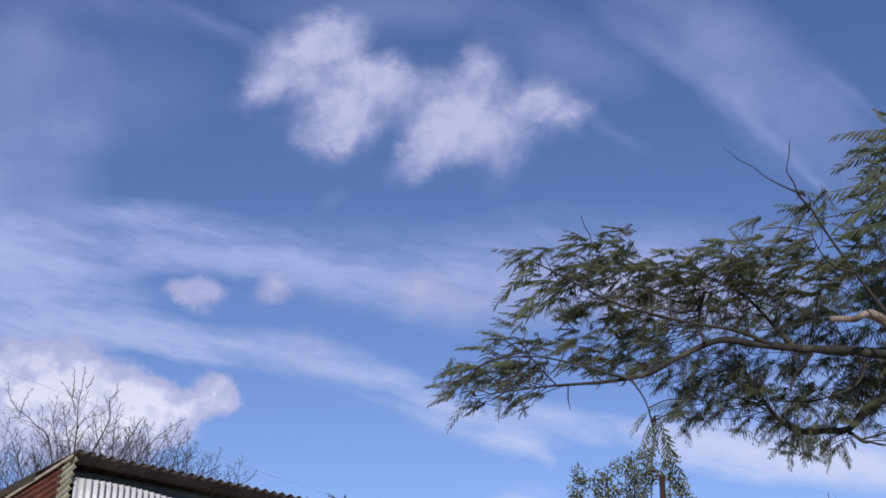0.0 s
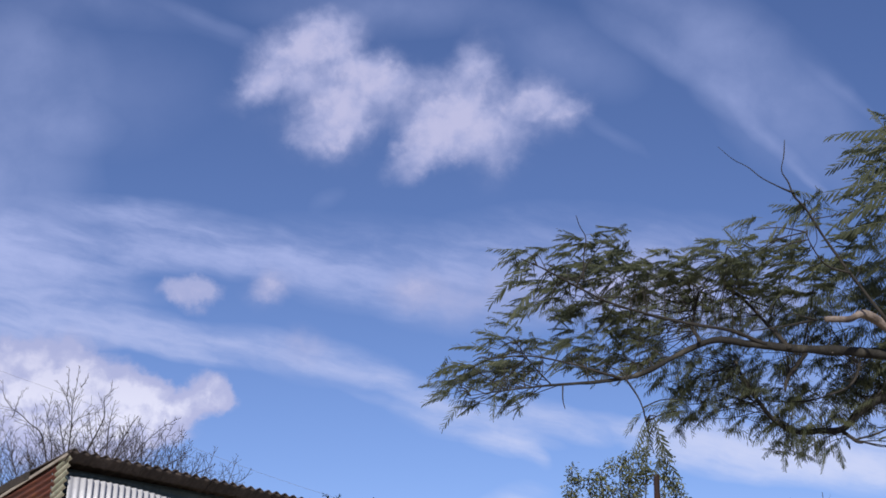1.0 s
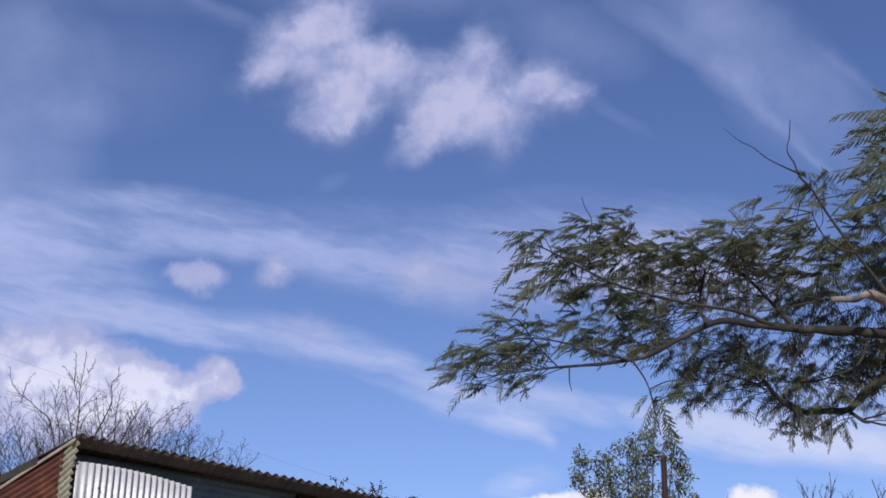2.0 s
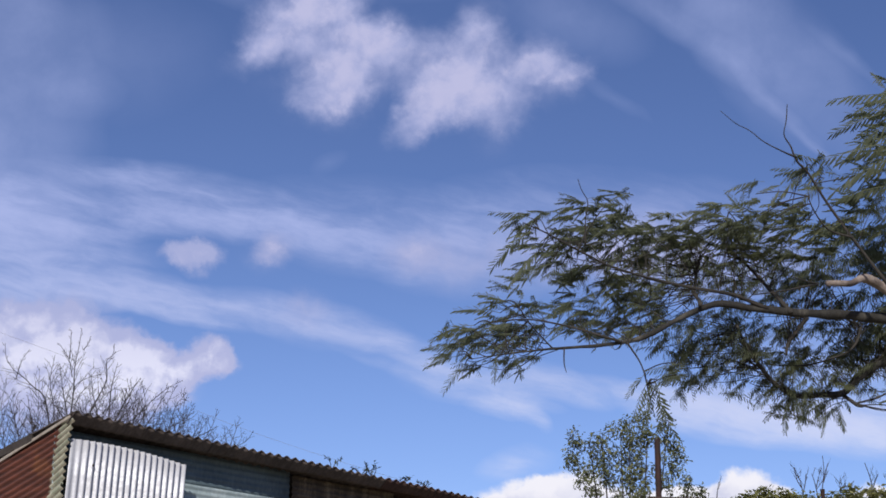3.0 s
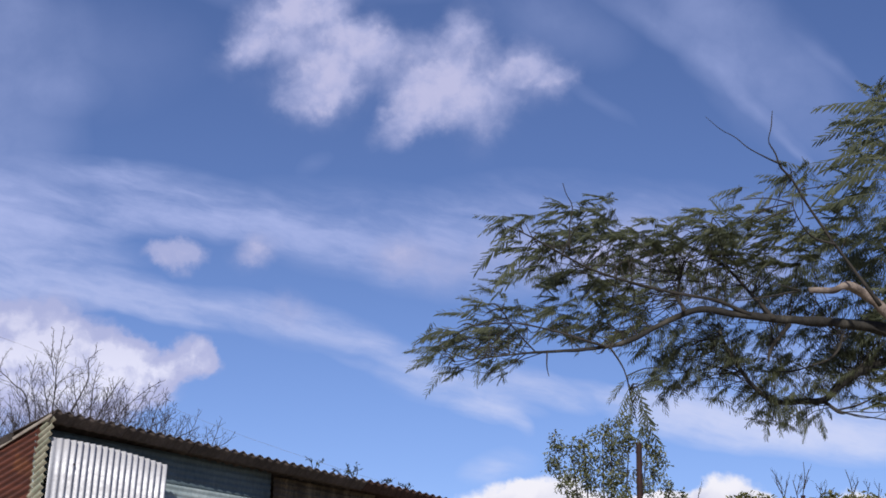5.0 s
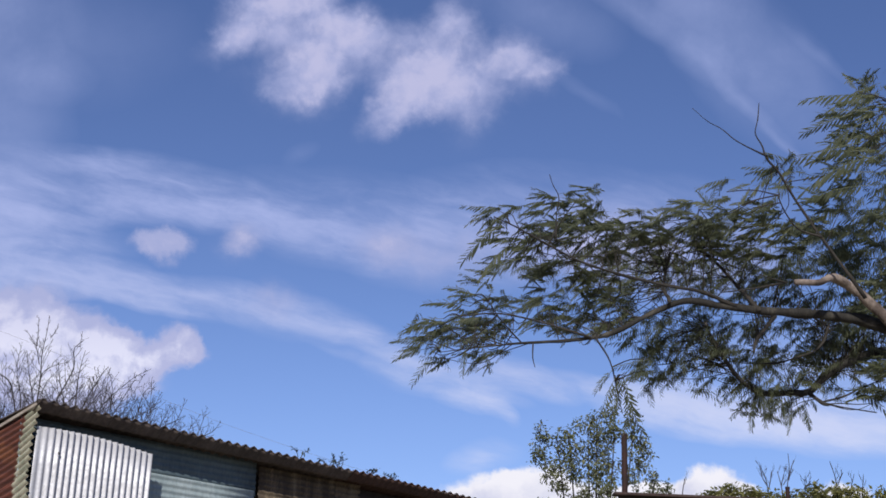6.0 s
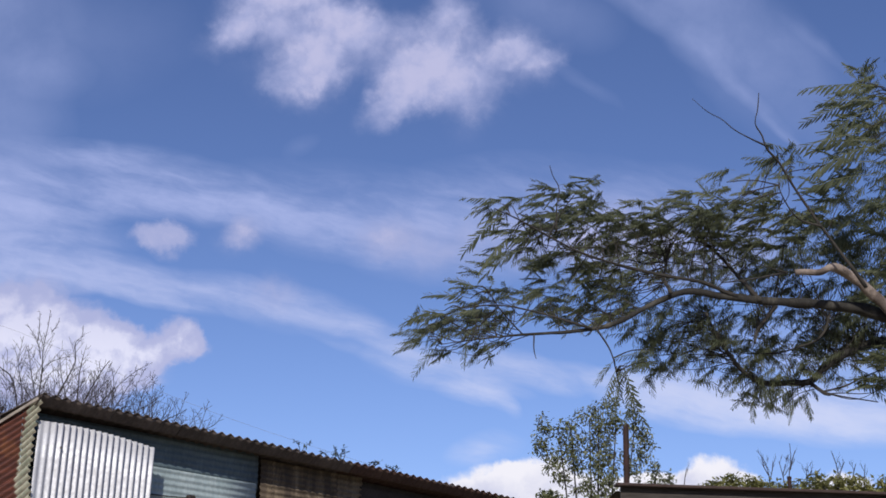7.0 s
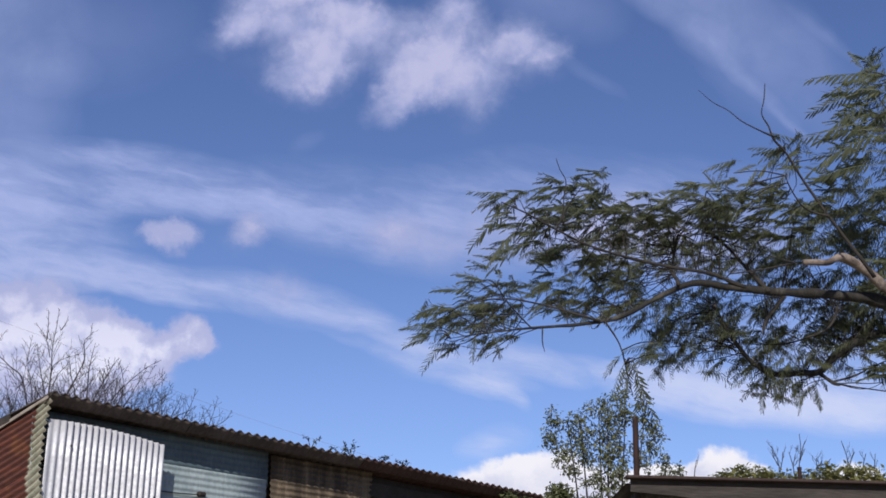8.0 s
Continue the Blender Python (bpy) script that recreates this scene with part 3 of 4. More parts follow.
M_FASCIA = mottled("dark_grey_weathered_board", (0.019, 0.015, 0.014), (0.052, 0.042, 0.038), 5.0, 0.88, stretch=(5.0, 1, 0.6))
M_TIMBER_RED = mottled("red_brown_weathered_board", (0.028, 0.015, 0.013), (0.046, 0.027, 0.023), 6.0, 0.85)
M_DARK_SHEET = mottled("dark_old_sheet", (0.038, 0.034, 0.032), (0.068, 0.057, 0.049), 3.0, 0.8)
carport()


def pipe_post(x, y, top, r, label, lean=0.0):
    verts, faces = [], []
    line = [Vector((lean * t, 0, top * t)) for t in (0, 0.3, 0.6, 0.85, 1.0)]
    tube(verts, faces, line, r, r, 12)
    tube(verts, faces, [Vector((lean, 0, top - 0.01)), Vector((lean, 0, top + 0.012))], r * 1.12, r * 1.12, 12)
    p = new("pipe_post", mesh_of("pipe_post", verts, faces, M_RUST_PIPE))
    p.matrix_world = Matrix.Translation((x, y, 0))
    tagged(p, label, "post")


pipe_post(1.60, 13.35, 4.05, 0.0255, "tall rusted steel pipe standing behind the carport fascia", 0.04)
pipe_post(3.43, 15.2, 3.90, 0.020, "short rusted pipe end above the carport roof")


# ---------------------------------------------------------------- the feathery tree
LEAF_RNG = random.Random(11)


def frond_data(length, pairs, leaf, droop, bend, seed, fall=0.62, ahead=0.55, slim=0.095):
    """A feather-shaped leaf along +x: an arched stalk with two rows of narrow, swept leaflets that hang from it."""
    rng = random.Random(seed)
    verts, faces = [], []

    def on_stalk(t):
        return Vector((length * t, bend * length * t * t, droop * length * (0.35 * t - 1.15 * t * t)))

    for i in range(6):
        q, w = on_stalk(i / 5), 0.0024 * (1 - 0.13 * i)
        verts += [q + Vector((0, -w, 0)), q + Vector((0, w, 0))]
    faces += [(2 * i, 2 * i + 2, 2 * i + 3, 2 * i + 1) for i in range(5)]
    for i in range(pairs):
        for side in (-1, 1):
            if rng.random() < 0.04:
                continue
            t = min(1.0, 0.16 + 0.84 * (i + 0.25 * side + rng.uniform(-0.12, 0.12)) / (pairs - 1))
            q = on_stalk(t)
            size = leaf * (0.50 + 0.62 * math.sin(math.pi * min(0.95, 0.16 + 0.74 * t)) ** 0.7) * rng.uniform(0.85, 1.12)
            way = Vector((ahead + 0.25 * t + rng.gauss(0, 0.06), side * 0.50 + rng.gauss(0, 0.06), -fall + 0.2 * t + rng.gauss(0, 0.09))).normalized()
            flat = Vector((0.80, -side * 0.45 + rng.gauss(0, 0.10), 0.40 + rng.gauss(0, 0.10))).normalized()
            w = size * slim * rng.uniform(0.85, 1.15)
            tip = way * size + Vector((0, 0, -0.10 * size))
            k = len(verts)
            verts += [q, q + way * size * 0.30 + flat * w, q + way * size * 0.72 + flat * w * 0.8, q + tip, q + way * size * 0.72 - flat * w * 0.8, q + way * size * 0.30 - flat * w]
            faces += [(k, k + 1, k + 5), (k + 1, k + 2, k + 4, k + 5), (k + 2, k + 3, k + 4)]
    return np.array([tuple(v) for v in verts]), faces


FROND_LENGTH = 0.27
FRONDS = [frond_data(FROND_LENGTH, 11 + n % 3, 0.055, (0.30, 0.48, 0.20, 0.38)[n % 4], 0.13 * (n % 3 - 1), 10 + n, (0.62, 0.75, 0.50)[n % 3]) for n in range(12)]
FRONDS += [frond_data(FROND_LENGTH, 8 + n % 3, 0.062, (0.30, 0.48, 0.20, 0.38)[n % 4], 0.13 * (n % 3 - 1), 40 + n, (0.9, 1.3, 0.7)[n % 3], 0.34, 0.068) for n in range(12)]
FROND_MESHES = [mesh_of("frond", v, f, M_FROND) for v, f in FRONDS]

feather_tree = thing("feathery_tree", Matrix.Identity(4), "spreading tree with feathery green leaves and crooked grey limbs", "tree")
bough_line = []


def limb(name, points, r0, r1, mat=None, label="", leafy_too=True):
    line = smooth_line(points, 5)
    verts, faces = [], []
    tube(verts, faces, line, r0, r1, 8 if r0 > 0.01 else 6, 0.45, 0.70)
    part(name, mesh_of(name, verts, faces, mat or (M_BARK if r0 > 0.02 else M_TWIG), smooth=True), feather_tree, None, label)
    if leafy_too:
        bough_line.extend(line)


limb("trunk", [(3.18, 8.95, -0.05), (3.12, 8.92, 0.8), (3.16, 8.88, 1.8), (3.05, 8.80, 2.8), (2.95, 8.74, 3.45), (2.90, 8.70, 3.72)], 0.16, 0.085)
limb("limb", [(2.92, 8.70, 3.62), (2.65, 8.65, 3.78), (2.36, 8.60, 3.86), (2.13, 8.55, 3.87), (1.87, 8.50, 3.87), (1.61, 8.45, 3.88), (1.37, 8.40, 3.89), (1.16, 8.35, 3.79), (0.94, 8.30, 3.67), (0.72, 8.25, 3.62), (0.47, 8.20, 3.59), (0.23, 8.15, 3.55), (0.04, 8.10, 3.51)], 0.043, 0.002)
limb("limb", [(1.67, 8.45, 3.88), (1.48, 8.39, 3.94), (1.25, 8.32, 3.96), (1.00, 8.26, 4.00), (0.78, 8.19, 4.05), (0.57, 8.13, 4.14), (0.42, 8.06, 4.20), (0.31, 8.00, 4.23)], 0.0135, 0.003)
limb("limb", [(2.91, 8.70, 3.56), (2.70, 8.62, 3.70), (2.50, 8.53, 3.87), (2.34, 8.45, 3.98), (2.20, 8.37, 4.03), (2.10, 8.30, 3.985), (1.95, 8.22, 3.96)], 0.048, 0.014, M_PALE_BARK, "pale broken limb with bare wood")
limb("limb", [(2.35, 8.30, 3.90), (2.25, 8.25, 4.02), (2.10, 8.20, 4.21), (1.93, 8.15, 4.46), (1.865, 8.12, 4.56), (1.80, 8.10, 4.63), (1.775, 8.08, 4.69), (1.735, 8.05, 4.75), (1.745, 8.02, 4.82), (1.752, 8.00, 4.91)], 0.011, 0.0022)
limb("limb", [(1.80, 8.08, 4.63), (1.70, 8.03, 4.655), (1.60, 7.98, 4.69), (1.53, 7.95, 4.735), (1.46, 7.93, 4.765), (1.37, 7.90, 4.83)], 0.0048, 0.0014, leafy_too=False)
limb("limb", [(2.08, 8.10, 4.18), (1.94, 8.07, 4.22), (1.86, 8.03, 4.32), (1.83, 8.00, 4.38)], 0.007, 0.003)
limb("limb", [(1.89, 8.20, 3.95), (1.71, 8.15, 3.90), (1.52, 8.10, 3.86)], 0.006, 0.003, leafy_too=False)
limb("limb", [(1.90, 8.20, 3.95), (1.80, 8.15, 3.96), (1.72, 8.10, 3.97)], 0.005, 0.002, leafy_too=False)
limb("limb", [(2.94, 8.80, 3.55), (2.897, 9.33, 3.789), (2.640, 9.23, 3.811), (2.522, 9.20, 3.768), (2.403, 9.17, 3.715), (2.308, 9.15, 3.638), (2.221, 9.11, 3.553), (2.060, 9.09, 3.532), (1.922, 9.05, 3.522), (1.813, 9.02, 3.575), (1.706, 8.97, 3.681), (1.620, 8.90, 3.789), (1.567, 8.85, 3.886)], 0.040, 0.008)
limb("limb", [(2.200, 9.10, 3.541), (2.254, 9.07, 3.489), (2.286, 9.05, 3.462), (2.308, 9.04, 3.456)], 0.014, 0.010, label="knotted stub")
limb("limb", [(2.296, 9.04, 3.462), (2.351, 9.02, 3.445), (2.448, 9.00, 3.424), (2.565, 8.98, 3.403)], 0.006, 0.003, leafy_too=False)
limb("limb", [(2.274, 9.06, 3.478), (2.403, 9.03, 3.510), (2.490, 9.02, 3.553), (2.597, 9.00, 3.596)], 0.007, 0.003, leafy_too=False)
limb("limb", [(2.296, 9.04, 3.462), (2.382, 9.02, 3.462), (2.468, 9.01, 3.456), (2.554, 9.00, 3.462)], 0.004, 0.002, leafy_too=False)
limb("limb", [(1.985, 8.90, 3.951), (1.912, 8.88, 3.857), (1.850, 8.86, 3.763), (1.839, 8.84, 3.711)], 0.016, 0.007)
limb("limb", [(2.299, 8.93, 3.899), (2.257, 8.90, 3.795), (2.195, 8.88, 3.737), (2.100, 8.88, 3.700), (1.975, 8.86, 3.659), (1.850, 8.84, 3.648)], 0.010, 0.004)
limb("limb", [(0.64, 8.00, 4.10), (0.64, 7.97, 4.23), (0.65, 7.95, 4.34), (0.62, 7.93, 4.39), (0.60, 7.90, 4.44)], 0.005, 0.002, leafy_too=False)
limb("limb", [(2.93, 8.70, 3.69), (2.84, 8.55, 4.11), (2.70, 8.40, 4.46), (2.58, 8.25, 4.74), (2.52, 8.12, 4.96)], 0.026, 0.004)
limb("limb", [(1.28, 8.30, 3.86), (1.312, 8.66, 4.110), (1.344, 8.61, 4.256)], 0.012, 0.004)
limb("limb", [(0.87, 8.25, 3.64), (0.94, 8.23, 3.51), (0.98, 8.22, 3.32), (1.00, 8.20, 3.22)], 0.006, 0.002)
limb("limb", [(1.80, 8.45, 3.86), (1.659, 8.79, 4.204), (1.491, 8.69, 4.351), (1.512, 8.61, 4.498)], 0.014, 0.004)
limb("limb", [(0.53, 8.20, 3.59), (0.53, 8.20, 3.50), (0.54, 8.20, 3.46)], 0.004, 0.002, leafy_too=False)
limb("limb", [(0.84, 8.25, 3.64), (0.53, 8.17, 3.71), (0.32, 8.08, 3.72), (0.14, 8.00, 3.68)], 0.008, 0.003)
limb("limb", [(0.47, 8.20, 3.59), (0.35, 8.15, 3.71), (0.29, 8.10, 3.79)], 0.005, 0.002)
# limbs of the far side of the crown
limb("limb", [(2.95, 8.75, 3.5), (3.4, 8.9, 4.1), (3.9, 9.2, 4.5), (4.6, 9.3, 4.7)], 0.05, 0.008)
limb("limb", [(3.0, 8.8, 3.2), (3.4, 9.4, 3.9), (3.5, 10.0, 4.4), (3.4, 10.6, 4.7)], 0.045, 0.008)


def crown_pads():
    """Centres (x, z), half sizes and number of leaves of the pads of foliage."""
    upper = [
        (0.28, 4.28, 0.11, 0.05, 16), (0.50, 4.27, 0.15, 0.07, 22), (0.78, 4.37, 0.09, 0.04, 12), (0.70, 4.29, 0.15, 0.07, 24),
        (0.36, 4.13, 0.15, 0.07, 20), (0.28, 4.02, 0.08, 0.07, 14), (0.54, 4.08, 0.16, 0.13, 34), (0.78, 4.15, 0.18, 0.11, 56),
        (1.01, 4.18, 0.18, 0.11, 66), (1.24, 4.19, 0.18, 0.12, 70), (1.48, 4.16, 0.18, 0.11, 64), (1.66, 4.14, 0.14, 0.12, 40),
        (0.81, 3.96, 0.18, 0.10, 28), (0.54, 3.93, 0.12, 0.07, 14),
    ]
    lower = [
        (-0.07, 3.63, 0.11, 0.06, 24), (0.12, 3.66, 0.15, 0.10, 34), (0.10, 3.83, 0.08, 0.04, 9), (0.28, 3.74, 0.13, 0.09, 24),
        (0.20, 3.52, 0.12, 0.05, 18), (-0.04, 3.48, 0.05, 0.03, 8), (0.46, 3.72, 0.13, 0.10, 18), (0.67, 3.74, 0.15, 0.13, 32),
        (0.85, 3.74, 0.15, 0.15, 38), (0.87, 3.86, 0.12, 0.09, 18), (-0.16, 3.57, 0.05, 0.03, 7),
    ]
    under = [
        (1.07, 3.61, 0.13, 0.10, 28), (1.15, 3.50, 0.15, 0.13, 42), (1.35, 3.52, 0.15, 0.13, 42), (1.49, 3.43, 0.16, 0.13, 34),
        (1.60, 3.36, 0.15, 0.11, 30), (1.73, 3.28, 0.13, 0.08, 20), (1.86, 3.29, 0.10, 0.09, 15), (1.16, 3.40, 0.07, 0.05, 8),
    ]
    right = [
        (1.46, 4.35, 0.13, 0.05, 4), (1.55, 4.27, 0.15, 0.05, 5), (1.83, 4.58, 0.08, 0.05, 7), (1.78, 4.37, 0.07, 0.04, 6),
        (1.91, 4.18, 0.15, 0.13, 19), (2.07, 4.29, 0.13, 0.15, 19), (2.23, 4.57, 0.12, 0.16, 15), (2.23, 4.98, 0.10, 0.09, 6),
        (2.30, 4.86, 0.12, 0.10, 8), (2.23, 4.76, 0.10, 0.07, 7), (2.34, 5.07, 0.09, 0.07, 5),
    ]
    inner = [
        (1.96, 3.62, 0.15, 0.10, 17), (2.14, 3.58, 0.15, 0.10, 30), (1.75, 3.62, 0.13, 0.10, 9), (1.58, 3.65, 0.12, 0.09, 7),
        (2.17, 4.08, 0.13, 0.12, 24), (1.26, 3.99, 0.15, 0.07, 12), (1.11, 3.99, 0.15, 0.07, 9), (1.56, 3.96, 0.15, 0.07, 10),
        (1.89, 3.43, 0.13, 0.09, 22), (2.12, 3.40, 0.12, 0.07, 12), (1.43, 3.72, 0.12, 0.06, 14), (1.60, 3.56, 0.13, 0.08, 14),
        (1.78, 3.55, 0.13, 0.08, 14), (2.30, 3.60, 0.14, 0.10, 12), (2.02, 3.68, 0.14, 0.08, 12), (1.62, 3.78, 0.14, 0.06, 10), (2.10, 3.53, 0.14, 0.08, 10), (2.28, 3.50, 0.13, 0.08, 8), (2.22, 3.64, 0.14, 0.08, 7),
    ]
    filling = [
        (2.09, 4.06, 0.17, 0.12, 34), (2.31, 4.13, 0.17, 0.17, 40), (2.34, 3.84, 0.15, 0.12, 30), (2.24, 3.65, 0.17, 0.12, 28), (2.05, 3.56, 0.14, 0.09, 14),
        (2.38, 3.50, 0.15, 0.12, 20), (2.42, 4.36, 0.17, 0.17, 26), (2.50, 4.70, 0.15, 0.20, 24), (2.34, 4.55, 0.13, 0.14, 16), (2.48, 5.06, 0.14, 0.14, 7), (1.85, 3.75, 0.14, 0.08, 16), (1.83, 3.86, 0.15, 0.07, 14), (1.72, 4.02, 0.16, 0.08, 20), (1.98, 3.80, 0.14, 0.08, 14), (1.90, 4.12, 0.15, 0.11, 18), (2.12, 4.22, 0.15, 0.11, 16), (2.22, 3.96, 0.15, 0.10, 14),
    ]
    arch = [
        (1.13, 3.78, 0.15, 0.08, 16), (1.34, 3.68, 0.15, 0.08, 16), (0.98, 3.74, 0.12, 0.12, 14), (1.58, 3.72, 0.15, 0.07, 7),
        (1.80, 3.93, 0.15, 0.07, 14), (1.29, 3.96, 0.18, 0.07, 19), (1.53, 3.96, 0.18, 0.07, 19), (1.08, 4.04, 0.15, 0.07, 12), (0.72, 3.96, 0.14, 0.07, 10), (0.92, 3.93, 0.14, 0.08, 14), (1.40, 3.86, 0.16, 0.07, 12), (1.66, 3.90, 0.15, 0.07, 12), (0.45, 3.98, 0.12, 0.06, 6),
    ]
    beyond = [(2.70, 4.6, 0.25, 0.25, 18), (2.7, 4.1, 0.25, 0.2, 40), (2.85, 5.0, 0.3, 0.2, 12), (2.6, 3.6, 0.2, 0.15, 26), (3.3, 4.6, 0.35, 0.3, 60), (3.9, 4.5, 0.4, 0.25, 60), (4.5, 4.7, 0.35, 0.2, 40)]
    return upper, lower, under, right, inner, filling, arch, beyond


FOLIAGE, LIGHTWARD = 0.90, 0.85


def foliage():
    rng = LEAF_RNG
    twig_v, twig_f, all_v, all_f = [], [], [], []
    base, singles = 0, 0
    limb_pts = np.array([tuple(q) for q in bough_line])
    # per group of pads: leaves kept, mean heading (degrees, 180 is away from the trunk), its spread, rise, size of a leaf
    habits = [(0.58, 180, 75, -0.12, 0.62), (0.70, 180, 45, -0.18, 0.58), (0.60, 200, 70, -0.65, 0.64), (0.85, 180, 50, -0.10, 0.68),
              (0.68, 190, 90, -0.45, 0.64), (0.58, 185, 60, -0.35, 0.76), (0.80, 190, 90, -0.40, 0.60), (0.6, 180, 90, 0.0, 1.0)]

    def place(start, x, size, roll, single, limp=False, face=Vector((0, 0, 1)) + SUN_DIR * LIGHTWARD):
        """A leaf that sets out along x and turns its upper side to face, as far as it can."""
        nonlocal base, all_f
        z = (face - x * face.dot(x)).normalized()
        y = z.cross(x)
        y, z = y * math.cos(roll) + z * math.sin(roll), z * math.cos(roll) - y * math.sin(roll)
        m = Matrix((x, y, z)).transposed() * size
        k = rng.randrange(12) + 12 * limp
        if single:
            part("frond", FROND_MESHES[k], feather_tree, Matrix.Translation(start) @ m.to_4x4())
        else:
            v = FRONDS[k][0] @ np.array(m).T + np.array(start)
            all_v.append(v)
            all_f += [tuple(base + q for q in f) for f in FRONDS[k][1]]
            base += len(v)

    for which, pads in enumerate(crown_pads()):
        keep, heading, spread, rise, big = habits[which]
        for cx, cz, rx, rz, n in pads:
            deep = 0.5 if which == 7 else 0.28 if which in (4, 5, 6) else 0.42
            cy = 8.9 if which == 7 else 9.25 if which in (4, 5, 6) else 9.15 if which == 2 else 8.58
            far = cy / 8.15 if which < 7 else 1.0
            for i in range(max(1, round(n * keep * FOLIAGE))):
                while True:
                    a, b, c = (rng.uniform(-1, 1) for _ in range(3))
                    if a * a + b * b + c * c < 1:
                        break
                wide, tall = (1.25, 1.45) if which in (4, 5, 6) else (1.0, 1.05)
                mid = Vector(((cx + 0.03 + a * rx * wide) * far, cy + b * deep, 1.6 + (cz + c * rz * tall - 1.6) * far))
                d = ((limb_pts - np.array(mid)) ** 2).sum(1)
                root = Vector(limb_pts[int(d.argmin())])
                turn = radians(rng.gauss(heading, spread if cx > 0.6 else spread * 0.6))
                lift = rng.gauss(rise - (0.10 if cx < 0.5 else 0.0) + (0.22 * c if which in (0, 1, 3) else 0.0), 0.24)
                axis = Vector((math.cos(turn), math.sin(turn), lift)).normalized()
                tip = mid - axis * 0.06
                # three or four leaves fan out from the end of one twig
                for j in range(rng.choice((3, 3, 4))):
                    fan = turn + (j - 1.2) * 0.62 + rng.gauss(0, 0.15)
                    x = Vector((math.cos(fan), math.sin(fan), lift + 0.22 + rng.gauss(0, 0.14))).normalized()
                    size = big * rng.uniform(0.78, 1.12) * (0.92 if cx < 0.45 else 1.0)
                    single = which in (0, 1, 3) and singles < 260 and b < -0.1
                    singles += single
                    place(tip - x * FROND_LENGTH * 0.32 * size + Vector((0, 0, 0.02 * size)), x, size, rng.gauss(0, 0.4), single, which in (2, 4, 5, 6) or (which == 1 and rng.random() < 0.4))
                if i % 3 < 2 and (tip - root).length < (0.25 if mid.z > 4.35 else 0.6):
                    inner = bough_line[int(np.argsort(d)[rng.randrange(14)])]
                    root = inner if abs(inner.y - root.y) < 0.25 else root
                    bend = (root + tip) * 0.5 + Vector((rng.gauss(0, 0.03), rng.gauss(0, 0.03), rng.gauss(0.0, 0.04)))
                    tube(twig_v, twig_f, smooth_line([root, bend, tip], 4), 0.0030, 0.0012, 4)
    # leaves that stand clear of the crown: root x, z and tip x, z
    edge = ((0.76, 4.36, 0.92, 4.47), (0.97, 4.32, 1.1, 4.35), (1.12, 4.31, 1.27, 4.35), (1.55, 4.31, 1.35, 4.43), (1.49, 4.4, 1.54, 4.48), (1.57, 4.42, 1.68, 4.47), (1.51, 4.35, 1.63, 4.41), (1.57, 4.31, 1.73, 4.34), (1.67, 4.28, 1.86, 4.32), (1.52, 4.30, 1.47, 4.45), (1.60, 4.30, 1.74, 4.40), (1.50, 4.28, 1.36, 4.36),
            (-0.03, 3.55, -0.2, 3.57), (-0.04, 3.54, -0.18, 3.48), (0.0, 3.49, -0.09, 3.37), (0.05, 3.68, -0.13, 3.65), (0.19, 3.78, -0.02, 3.8), (0.21, 3.81, 0.07, 3.87), (0.3, 3.83, 0.3, 3.9), (0.36, 4.31, 0.18, 4.31))
    edge += ((0.36, 4.23, 0.15, 4.07), (0.42, 4.14, 0.24, 3.97), (0.47, 4.06, 0.29, 3.93), (0.18, 3.54, 0.14, 3.42), (0.25, 3.54, 0.29, 3.45),
             (0.94, 3.43, 0.87, 3.34), (0.96, 3.40, 0.88, 3.19), (0.99, 3.38, 1.05, 3.11), (0.97, 3.38, 0.92, 3.18), (1.01, 3.35, 1.03, 3.13), (1.01, 3.40, 1.16, 3.48), (1.02, 3.39, 1.14, 3.41), (1.14, 3.5, 1.0, 3.43), (1.17, 3.45, 1.0, 3.37), (0.99, 3.4, 0.97, 3.25))
    top = ((2.41, 4.99, 2.08, 5.02), (2.38, 4.94, 2.09, 4.81), (2.40, 4.87, 2.10, 4.72), (2.34, 4.74, 2.04, 4.59), (2.38, 4.63, 2.02, 4.51), (2.32, 5.02, 2.28, 5.15), (2.43, 5.00, 2.39, 5.13),
           (1.87, 4.57, 1.70, 4.45), (1.87, 4.56, 2.00, 4.60), (1.88, 4.58, 1.77, 4.56), (2.41, 4.79, 2.18, 4.74), (1.97, 4.55, 1.86, 4.40), (2.37, 4.48, 2.07, 4.41), (2.41, 4.71, 2.19, 4.59),
           (2.44, 4.92, 2.16, 4.90), (2.36, 4.68, 2.08, 4.66), (2.40, 4.58, 2.10, 4.53), (1.85, 4.40, 1.75, 4.31))
    # and those that hang from the shaded underside
    fringe = ((1.83, 3.5, 1.77, 3.38), (1.88, 3.47, 1.85, 3.32), (1.91, 3.47, 1.91, 3.34), (1.99, 3.49, 1.97, 3.36), (2.04, 3.48, 2.04, 3.38), (2.1, 3.45, 2.09, 3.32), (2.13, 3.46, 2.15, 3.34), (2.17, 3.49, 2.22, 3.33), (2.2, 3.51, 2.27, 3.44), (1.78, 3.52, 1.7, 3.44), (1.95, 3.5, 1.94, 3.4))
    for rx, rz, tx, tz, far in [(*r, 8.12) for r in (*edge, *top)] + [(*r, 9.1) for r in fringe]:
        p, q = Vector((rx, far + rng.uniform(-0.08, 0.08), rz)), Vector((tx, far + rng.uniform(-0.10, 0.08), tz))
        reach = (q - p).length
        x = (q - p + Vector((0, 0, 0.12 * reach))).normalized()
        place(p, x, max(0.55, reach / 0.25), rng.gauss(0, 0.25), True, False, Vector((0, -1.0, 0.45)))
